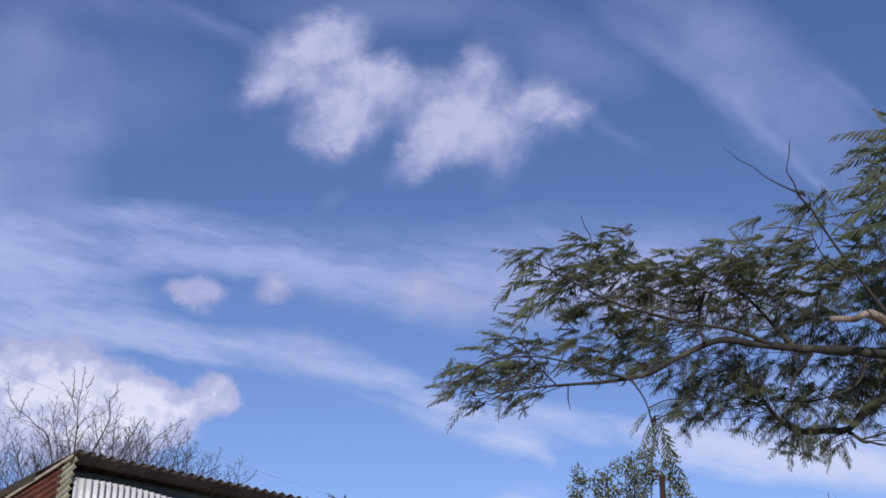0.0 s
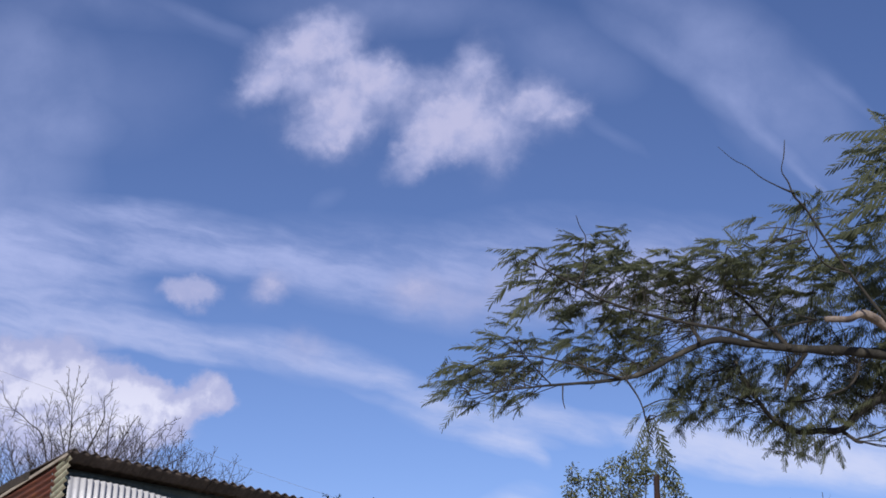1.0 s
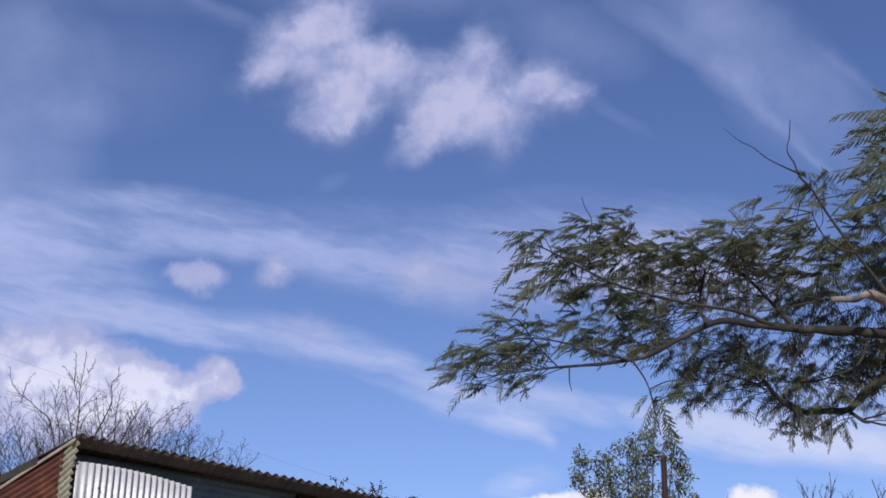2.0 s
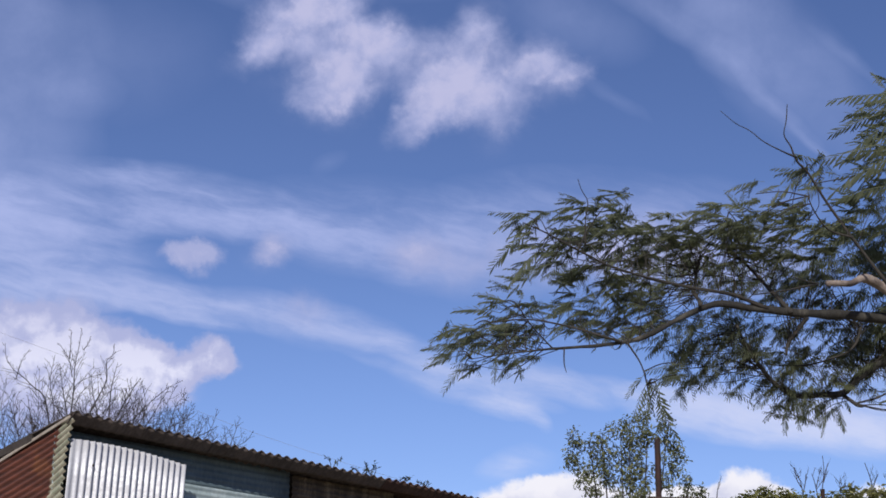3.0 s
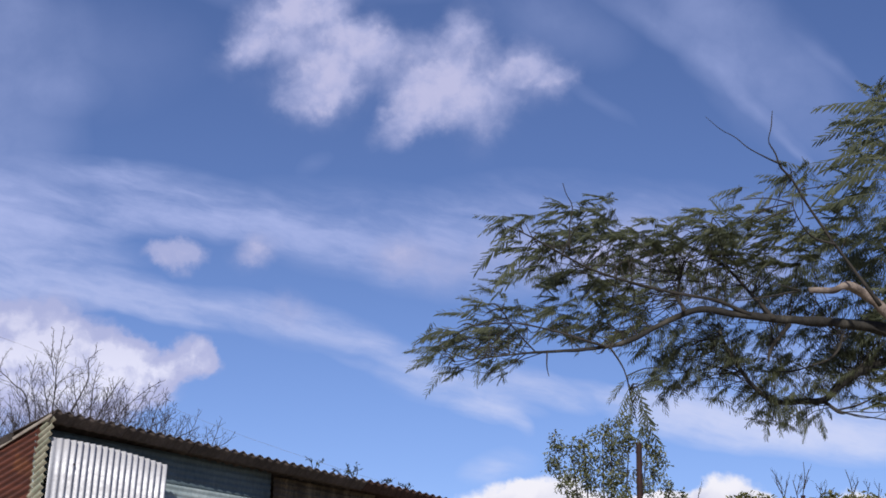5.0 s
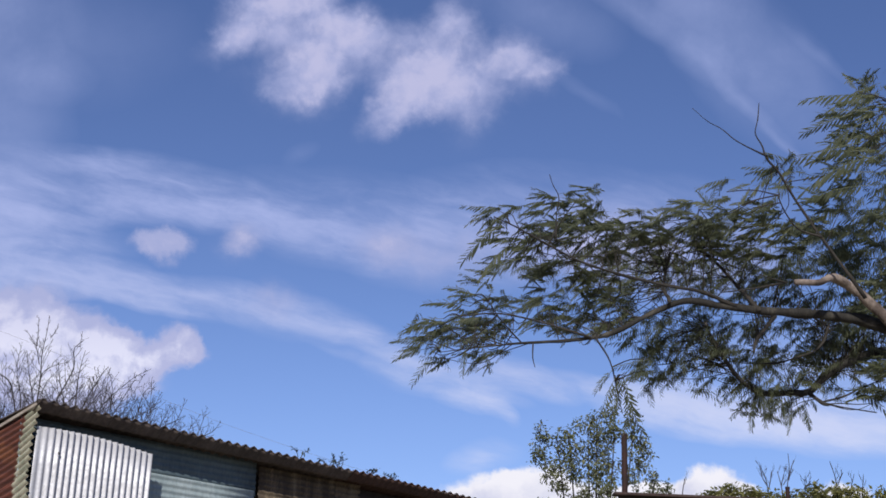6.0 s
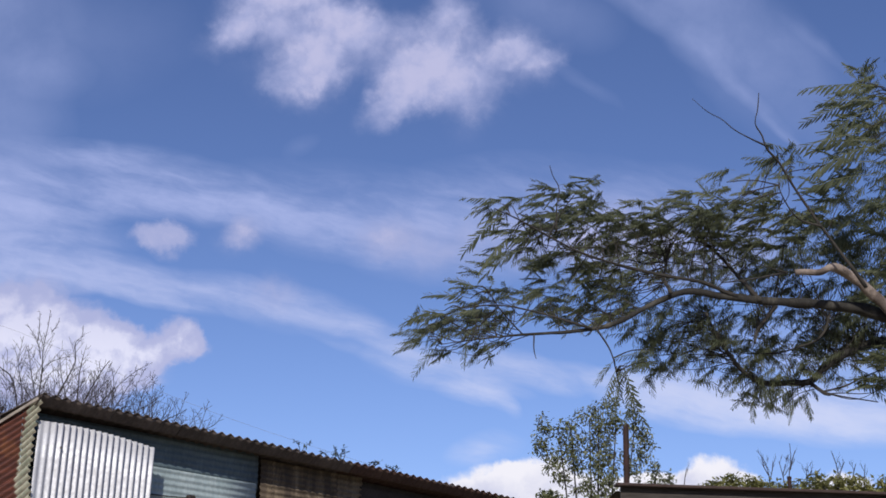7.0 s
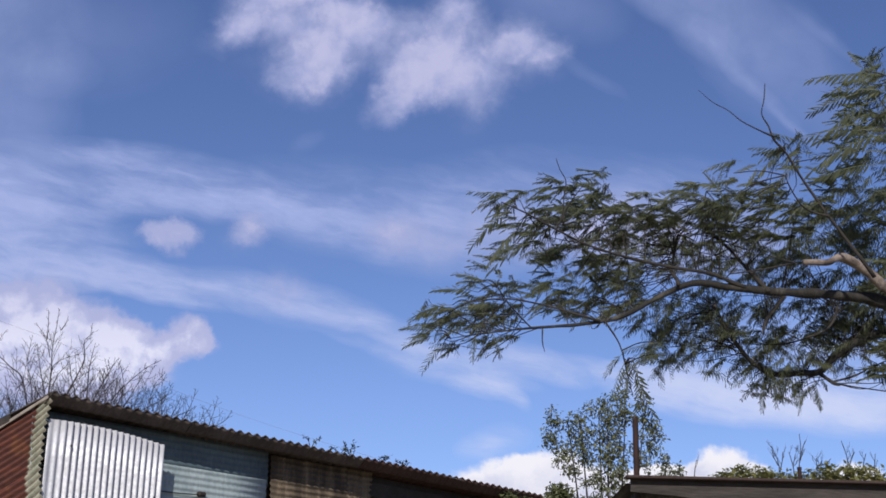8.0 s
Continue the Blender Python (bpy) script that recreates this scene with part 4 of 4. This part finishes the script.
        root = Vector(limb_pts[int(((limb_pts - np.array(p)) ** 2).sum(1).argmin())])
        if (root - p).length < 0.30:
            tube(twig_v, twig_f, smooth_line([root, root.lerp(p, 0.5) + Vector((0, 0, 0.02)), p], 3), 0.004, 0.002, 4)
    part("crown", mesh_of("crown", np.concatenate(all_v), all_f, M_FROND), feather_tree, None, "feathery olive-green foliage", "stuff")
    part("twig_mass", mesh_of("twig_mass", twig_v, twig_f, M_TWIG), feather_tree, None, "", "stuff")


foliage()


# ---------------------------------------------------------------- bare trees
def grow(verts, faces, rng, start, way, length, r, depth, lift=0.25, spread=0.55):
    """A stem with side shoots, each the same again and smaller."""
    pts, q, d = [start], start.copy(), way.normalized()
    for i in range(4):
        d = (d + Vector((rng.gauss(0, 0.09), rng.gauss(0, 0.09), rng.gauss(0.0, 0.07) + lift * 0.25))).normalized()
        q = q + d * length / 4
        pts.append(q.copy())
    tube(verts, faces, pts, r, r * (0.55 if depth else 0.4), 5 if r > 0.012 else 3)
    if depth:
        for k in range(rng.randint(2, 4)):
            t = rng.uniform(0.25, 1.0)
            i = min(3, int(t * 4))
            at = pts[i].lerp(pts[i + 1], t * 4 - i)
            side = Vector((rng.gauss(0, 1), rng.gauss(0, 0.7), rng.gauss(0.3, 0.5))).normalized()
            grow(verts, faces, rng, at, d * (1 - spread) + side * spread + Vector((0, 0, lift * 0.5)), length * rng.uniform(0.42, 0.72), r * rng.uniform(0.5, 0.65), depth - 1, lift, spread)


def crown_height(x):
    return float(np.interp(x, [c[0] for c in CROWN_LINE], [c[1] for c in CROWN_LINE]))


def side_twigs(verts, faces, rng, line, begin, gap, x0, tip_z, longest):
    """Straight thin twigs to both sides of a stem, shorter towards its tip, some of them with twiglets of their own."""
    walked, side = 0.0, rng.choice((-1, 1))
    after = gap * rng.uniform(0.3, 1.0)
    for i in range(begin, len(line) - 1):
        step = (line[i + 1] - line[i]).length
        along = (line[i + 1] - line[i]).normalized()
        walked += step
        while walked > after:
            after += gap * rng.uniform(0.6, 1.4)
            side = -side if rng.random() < 0.8 else side
            at = line[i].lerp(line[i + 1], rng.random())
            left = max(0.0, tip_z - at.z)
            length = min(longest, 0.05 + 0.60 * left) * rng.uniform(0.4, 1.1)
            out = Vector((along.z, rng.uniform(-0.5, 0.5), -along.x)) * side
            angle = rng.uniform(0.35, 0.85)
            way = (along * math.cos(angle) + out * math.sin(angle) + Vector((0, 0, 0.10))).normalized()
            length = min(length, max(0.06, (crown_height(x0 + at.x + way.x * length) + 0.10 - at.z) / max(0.2, way.z)))
            mid = at + way * length * 0.5 + Vector((rng.gauss(0, 0.012), 0, rng.gauss(-0.008, 0.010)))
            end = at + way * length + Vector((0, 0, 0.05 * length))
            tube(verts, faces, [at, mid, end], 0.0048, 0.0028, 3)
            for k in range(int(length / 0.13)):
                t = rng.uniform(0.3, 0.95)
                root = at.lerp(mid, t * 2) if t < 0.5 else mid.lerp(end, t * 2 - 1)
                turn = rng.choice((-1, 1)) * rng.uniform(0.5, 0.9)
                off = (way * math.cos(turn) + Vector((way.z, rng.uniform(-0.4, 0.4), -way.x)) * math.sin(turn)).normalized()
                tube(verts, faces, [root, root + off * min(0.16, length * rng.uniform(0.25, 0.5))], 0.0030, 0.0020, 3)


def bare_tree(x, y, stems, seed, label):
    """Crooked stems, each given as (x, height) corners, that fan out from a short trunk and carry fine straight twigs."""
    t = thing("bare_tree", Matrix.Translation((x, y, 0)), label, "tree")
    rng = random.Random(seed)
    v, f = [], []
    tube(v, f, smooth_line([(0, 0, -0.05), (0.05, 0, 0.6), (0.0, 0, 1.3)], 4), 0.17, 0.13, 9, 0.3)
    part("trunk", mesh_of("trunk", v, f, M_BARE, smooth=True), t)
    for corners in stems:
        dy = rng.uniform(-0.5, 0.5)
        shoots = [(cx - x, dy + rng.gauss(0, 0.04), cz) for cx, cz in corners]
        # a stem that starts low is led down to the trunk, a high one is a side branch
        low = corners[0][1] < 6.5 and corners[-1][0] > -7.4
        first = Vector(shoots[0])
        knots = [(first.x * 0.12, first.y * 0.1, 1.2), (first.x * 0.55 + rng.gauss(0, 0.1), dy * 0.5, first.z * 0.55), *shoots] if low else shoots
        line = smooth_line(knots, 6)
        verts, faces = [], []
        tube(verts, faces, line, (0.024 if first.x < 0.7 else 0.012) if low else 0.009, 0.0032, 6, 0.2, 0.6)
        begin = len(line) - 6 * (len(corners) - 1) - 1
        side_twigs(verts, faces, rng, line, max(0, begin - 5), STEM_GAP, x, corners[-1][1], 0.60)
        part("stem", mesh_of("stem", verts, faces, M_BARE), t)
    # thin shoots that cross one another between the stems and lean out towards the sides of the crown
    first_x, last_x = CROWN_LINE[0][0], CROWN_LINE[-1][0]
    for k in range(SHOOTS):
        tip_x = first_x + (last_x - first_x) * (k + rng.random()) / SHOOTS
        floor = 5.45 - (tip_x + 5.9) * 0.12
        tip_z = floor + (crown_height(tip_x) - floor) * rng.uniform(0.5, 0.97)
        lean, dy = rng.gauss(0.0, 0.26) + 0.26 * (tip_x + 5.9), rng.uniform(-0.6, 0.6)
        line = smooth_line([(tip_x - x - lean * 1.2, dy * 0.6, floor - 0.35), (tip_x - x - lean * 0.5 + rng.gauss(0, 0.04), dy * 0.8, floor + (tip_z - floor) * 0.5), (tip_x - x, dy, tip_z)], 7)
        verts, faces = [], []
        tube(verts, faces, line, 0.0060, 0.0026, 4, 0.15)
        side_twigs(verts, faces, rng, line, 2, SHOOT_GAP, x, tip_z, 0.42)
        part("shoot", mesh_of("shoot", verts, faces, M_BARE), t)


CROWN_LINE = [(-8.6, 6.9), (-7.3, 7.2), (-6.84, 6.98), (-6.5, 7.22), (-6.19, 7.2), (-5.75, 7.2), (-5.4, 7.26), (-5.25, 7.18), (-5.0, 7.04), (-4.68, 6.98), (-4.38, 6.9), (-4.2, 6.7), (-3.85, 6.38), (-3.54, 6.3), (-3.28, 6.12), (-3.1, 5.98)]
STEM_GAP, SHOOT_GAP, SHOOTS = 0.085, 0.085, 84
STEMS = [[(-6.0, 6.36), (-5.99, 6.67), (-5.99, 7.07), (-5.95, 7.39), (-5.94, 7.67)], [(-6.02, 6.89), (-6.12, 7.21), (-6.27, 7.43)], [(-6.12, 7.21), (-6.12, 7.52), (-6.12, 7.66)], [(-5.95, 7.39), (-5.88, 7.50), (-5.84, 7.60)],
         [(-5.78, 6.45), (-5.67, 6.71), (-5.58, 6.94), (-5.57, 7.23), (-5.51, 7.34), (-5.48, 7.51)], [(-5.99, 6.68), (-5.94, 6.76), (-5.77, 6.89), (-5.58, 6.94)], [(-6.5, 6.14), (-6.55, 6.45), (-6.68, 6.8), (-6.82, 6.9), (-6.97, 7.04), (-7.2, 7.22), (-7.28, 7.36), (-7.31, 7.6)],
         [(-6.91, 6.89), (-6.84, 7.16), (-6.75, 7.36)], [(-5.43, 6.31), (-5.43, 6.71), (-5.4, 6.98), (-5.35, 7.14)]]
STEMS += [[(-5.03, 6.27), (-4.79, 6.58), (-4.54, 6.76), (-4.34, 6.88)], [(-4.95, 6.23), (-4.75, 6.62), (-4.65, 6.8), (-4.64, 6.89)], [(-5.34, 6.31), (-5.19, 6.62), (-5.07, 6.8), (-5.0, 6.92)],
          [(-4.59, 6.05), (-4.29, 6.23), (-4.11, 6.36)], [(-4.2, 6.05), (-3.95, 6.23), (-3.84, 6.25)], [(-3.64, 5.9), (-3.57, 6.18), (-3.52, 6.38)], [(-3.6, 5.9), (-3.38, 6.03), (-3.27, 6.16)], [(-3.93, 5.96), (-3.81, 6.16), (-3.76, 6.4)]]
STEMS += [[(-6.33, 6.18), (-6.4, 6.53), (-6.45, 6.89), (-6.42, 7.34)], [(-5.61, 6.36), (-5.71, 6.67), (-5.75, 6.98)], [(-6.71, 6.18), (-6.78, 6.45), (-6.83, 6.71)], [(-4.86, 6.23), (-4.85, 6.53), (-4.92, 6.8)], [(-4.42, 6.09), (-4.37, 6.4), (-4.23, 6.64)],
          [(-5.17, 6.31), (-5.23, 6.58), (-5.28, 6.76)], [(-6.16, 6.23), (-6.23, 6.53), (-6.32, 6.89), (-6.39, 7.25)], [(-4.64, 6.14), (-4.55, 6.45), (-4.5, 6.61)], [(-4.11, 6.01), (-4.01, 6.16), (-3.97, 6.31)],
          [(-7.3, 6.2), (-7.4, 6.6), (-7.35, 7.1)], [(-7.8, 6.2), (-7.9, 6.6), (-7.95, 7.0)], [(-8.4, 6.1), (-8.5, 6.5), (-8.6, 6.8)]]
bare_tree(-5.9, 24.0, STEMS, 3, "leafless grey tree with many fine upright twigs behind the shed")


# ---------------------------------------------------------------- leafy young tree and shrubs
def oval(verts, faces, at, way, up, size):
    """A small pointed leaf, folded a little along its middle."""
    side = way.cross(up).normalized() * size * 0.22
    k = len(verts)
    lift = side.cross(way).normalized() * size * 0.05
    verts += [at, at + way * size * 0.4 + side + lift, at + way * size, at + way * size * 0.4 - side + lift]
    faces += [(k, k + 1, k + 2), (k, k + 2, k + 3)]


def leaf_clumps(rng, clumps, size, hang=0.4):
    lv, lf, tw, tf = [], [], [], []
    for cx, cy, cz, rx, rz, n in clumps:
        for i in range(n):
            a, b, c = (max(-0.95, min(0.95, rng.gauss(0, 0.45))) for _ in range(3))
            at = Vector((cx + a * rx, cy + b * rx, cz + c * rz))
            way = Vector((rng.gauss(0, 1), rng.gauss(0, 1), rng.gauss(-hang, 0.6))).normalized()
            up = Vector((rng.gauss(0, 0.7), rng.gauss(0, 0.7), 1)).normalized()
            oval(lv, lf, at, way, up, size * rng.uniform(0.7, 1.25))
            if i % 29 == 0:
                tube(tw, tf, [Vector((cx, cy, cz - rz * 0.7)), Vector((cx + a * rx * 0.5, cy + b * rx * 0.5, cz + c * rz * 0.5)), at], 0.008, 0.003, 3)
    return lv, lf, tw, tf


def young_tree():
    t = thing("young_tree", Matrix.Translation((2.45, 24.0, 0)), "slender young tree with several stems and loose olive leaves", "tree")
    rng = random.Random(21)
    # tufts of leaves: x, height, half size
    tufts = [(1.91, 5.9, 0.27), (1.65, 5.68, 0.16), (1.74, 5.99, 0.11), (2.06, 6.07, 0.08), (1.84, 5.47, 0.23), (2.12, 5.68, 0.23), (2.39, 6.05, 0.23), (2.53, 6.25, 0.17), (2.7, 6.3, 0.12), (2.62, 5.96, 0.25), (2.83, 6.05, 0.16), (2.38, 5.67, 0.25),
             (2.68, 5.6, 0.24), (2.5, 5.29, 0.29), (3.11, 5.99, 0.16), (3.25, 5.79, 0.16), (3.16, 5.55, 0.18), (3.05, 5.35, 0.18), (3.4, 5.28, 0.17), (3.53, 5.16, 0.10), (1.98, 5.21, 0.14), (2.41, 5.04, 0.25), (2.69, 5.05, 0.22), (3.07, 6.18, 0.12), (2.55, 5.45, 0.24), (2.2, 5.38, 0.18)]
    tufts += [(2.3, 4.7, 0.3), (2.8, 4.6, 0.3), (2.5, 4.3, 0.35)]
    clumps = []
    for cx, cz, r in tufts:
        for _ in range(max(3, round(r * 48))):
            clumps.append((cx - 2.45 + rng.gauss(0, 0.46) * r, rng.gauss(0, 0.6) * r, cz + rng.gauss(0, 0.46) * r, 0.12, 0.11, rng.randint(16, 27)))
    lv, lf, tw, tf = leaf_clumps(rng, clumps, 0.068, 0.7)
    part("crown", mesh_of("crown", lv, lf, M_GUM), t, None, "loose olive-green leaves", "stuff")
    part("twig_mass", mesh_of("twig_mass", tw, tf, M_TWIG), t, None, "", "stuff")
    for dx, top, bend in ((-0.54, 5.95, -0.25), (-0.36, 6.05, -0.05), (-0.06, 6.1, 0.05), (0.08, 6.3, -0.02), (0.35, 6.05, 0.12), (0.66, 6.15, 0.2), (0.95, 5.3, 0.3)):
        v, f = [], []
        tube(v, f, smooth_line([(dx * 0.25, 0, -0.05), (dx * 0.5 + bend * 0.2, 0.05, top * 0.45), (dx * 0.75, 0.03, top * 0.8), (dx, 0, top)], 4), 0.030, 0.006, 6, 0.2)
        part("stem", mesh_of("stem", v, f, M_BARE), t)


young_tree()


def shrub(x, y, clumps, leaf, seed, label, twigs=(), mat=None):
    t = thing("shrub", Matrix.Translation((x, y, 0)), label, "shrub")
    rng = random.Random(seed)
    lv, lf, tw, tf = leaf_clumps(rng, [(*c[:2], c[2] - 0.02, c[3] * 1.1, c[4] * 1.15, int(c[5] * 18)) for c in clumps], leaf, 0.1)
    part("foliage", mesh_of("foliage", lv, lf, mat or M_SHRUB), t, None, "", "stuff")
    for cx, cy, cz, rx, rz, n in clumps[::2]:
        v, f = [], []
        tube(v, f, smooth_line([(cx * 0.4, cy, -0.05), (cx * 0.8, cy, cz * 0.6), (cx, cy, cz)], 4), 0.03, 0.008, 5)
        part("stem", mesh_of("stem", v, f, M_BARE), t)
    part("twig_mass", mesh_of("twig_mass", tw, tf, M_BARE), t, None, "", "stuff")
    for corners in twigs:
        v, f = [], []
        line = smooth_line([(cx, 0, cz) for cx, cz in corners], 5)
        tube(v, f, line, 0.0105, 0.0055, 5, 0.3)
        for _ in range(3):
            grow(v, f, rng, line[rng.randint(2, len(line) - 2)], Vector((rng.choice((-1, 1)) * 0.5, rng.gauss(0, 0.4), 0.9)), 0.16, 0.0048, 1, 0.3, 0.36)
        part("dead_stem", mesh_of("dead_stem", v, f, M_BARE), t, None, "leafless dead stem")


TUFTS = [(4.69, 5.48, 0.16), (4.88, 5.52, 0.16), (5.1, 5.62, 0.17), (5.42, 5.56, 0.18), (5.58, 5.52, 0.18), (5.89, 5.47, 0.20), (6.14, 5.48, 0.20), (6.38, 5.52, 0.18), (6.62, 5.57, 0.22), (6.91, 5.58, 0.22), (7.2, 5.56, 0.22), (7.44, 5.48, 0.14), (7.73, 5.56, 0.22), (8.07, 5.55, 0.22)]
DEAD = [[(5.77, 5.4), (5.73, 5.82), (5.66, 6.02)], [(5.76, 5.63), (5.81, 5.82), (5.83, 5.97)], [(5.74, 5.73), (5.67, 5.87), (5.64, 6.07)], [(6.02, 5.4), (5.98, 5.77), (5.93, 5.97)], [(6.06, 5.4), (6.1, 5.77), (6.14, 6.02), (6.13, 6.28)],
        [(6.12, 5.82), (6.17, 6.02), (6.22, 6.16)], [(5.99, 5.73), (6.04, 5.92)], [(6.33, 5.4), (6.4, 5.73), (6.38, 5.85)], [(6.4, 5.68), (6.5, 5.82)]]
DEAD += [[(6.86, 5.4), (6.93, 5.82), (6.87, 6.07), (6.84, 6.16)], [(6.92, 5.63), (7.01, 5.87), (7.06, 5.97)], [(7.1, 5.4), (7.2, 5.77), (7.25, 5.94)], [(7.35, 5.3), (7.39, 5.77), (7.41, 5.94)], [(4.28, 5.1), (4.31, 5.68), (4.34, 5.82)], [(4.17, 5.2), (4.12, 5.48), (4.07, 5.6)], [(6.58, 5.4), (6.55, 5.73), (6.64, 5.85)]]
shrub(6.0, 27.0, [(cx - 6.0, 0, cz, r, r * 0.85, round(r * r * 340)) for cx, cz, r in TUFTS] + [(0, 0, 5.1, 1.4, 0.22, 50), (0, 0, 4.6, 1.4, 0.5, 60)],
      0.105, 5, "rounded yellow-green shrubs with dead stems behind the carport", [[(cx - 6.0, cz) for cx, cz in line] for line in DEAD])
shrub(1.62, 23.0, [(0.05, 0, 4.68, 0.16, 0.16, 60), (0.15, 0, 4.5, 0.25, 0.2, 80), (0.0, 0, 4.1, 0.3, 0.3, 100)], 0.09, 6, "small leafy shrub top beside the young tree", (), M_GUM)
shrub(1.05, 23.2, [(-0.08, 0, 4.66, 0.09, 0.14, 16), (0.14, 0, 4.58, 0.12, 0.12, 18), (0.0, 0, 4.1, 0.3, 0.3, 60)], 0.075, 7, "small dark shrub top past the shed's far end", (), M_GUM)


def weed(x, y, h, n, seed):
    """A weed rooted in the dirt on the shed roof."""
    base = SHED @ Vector((x, y, roof_z(x, y) + 0.005))
    w = thing("roof_weed", Matrix.Translation(base), "small green weed growing on the shed roof edge", "weed", "weeds on the shed roof")
    rng = random.Random(seed)
    lv, lf = [], []
    for i in range(n):
        tw, tf = [], []
        tip = Vector((rng.gauss(0, 0.10), rng.gauss(0, 0.05), h * rng.uniform(0.6, 1.0)))
        line = smooth_line([(0, 0, -0.02), tuple(tip * 0.55 + Vector((rng.gauss(0, 0.02), 0, 0.02))), tuple(tip)], 3)
        tube(tw, tf, line, 0.006, 0.003, 4)
        part("stem", mesh_of("stem", tw, tf, M_TWIG), w)
        for k in range(9):
            at = line[min(len(line) - 1, rng.randint(2, 6))]
            oval(lv, lf, at, Vector((rng.gauss(0, 1), rng.gauss(0, 1), rng.gauss(0.4, 0.6))).normalized(), Vector((0.2, 0.1, 1)), rng.uniform(0.035, 0.065))
    part("foliage", mesh_of("foliage", lv, lf, M_WEED), w, None, "", "stuff")


weed(4.08, -0.28, 0.16, 2, 1)
weed(4.62, -0.28, 0.13, 4, 2)
weed(4.88, -0.28, 0.22, 4, 3)
weed(5.50, -0.28, 0.10, 4, 4)
weed(5.95, -0.28, 0.09, 4, 5)


def cable():
    line = smooth_line([(-12.0, 22.0, 9.15), (-6.73, 22.0, 7.18), (-5.89, 22.0, 6.88), (-2.97, 22.0, 5.72), (-1.69, 22.0, 5.30), (-0.6, 22.0, 4.98), (0.3, 22.0, 4.76)], 6)
    v, f = [], []
    tube(v, f, line, 0.0017, 0.0017, 5)
    tagged(new("overhead_cable", mesh_of("overhead_cable", v, f, M_CABLE)), "thin dark overhead cable running down to the shed", "cable")


cable()
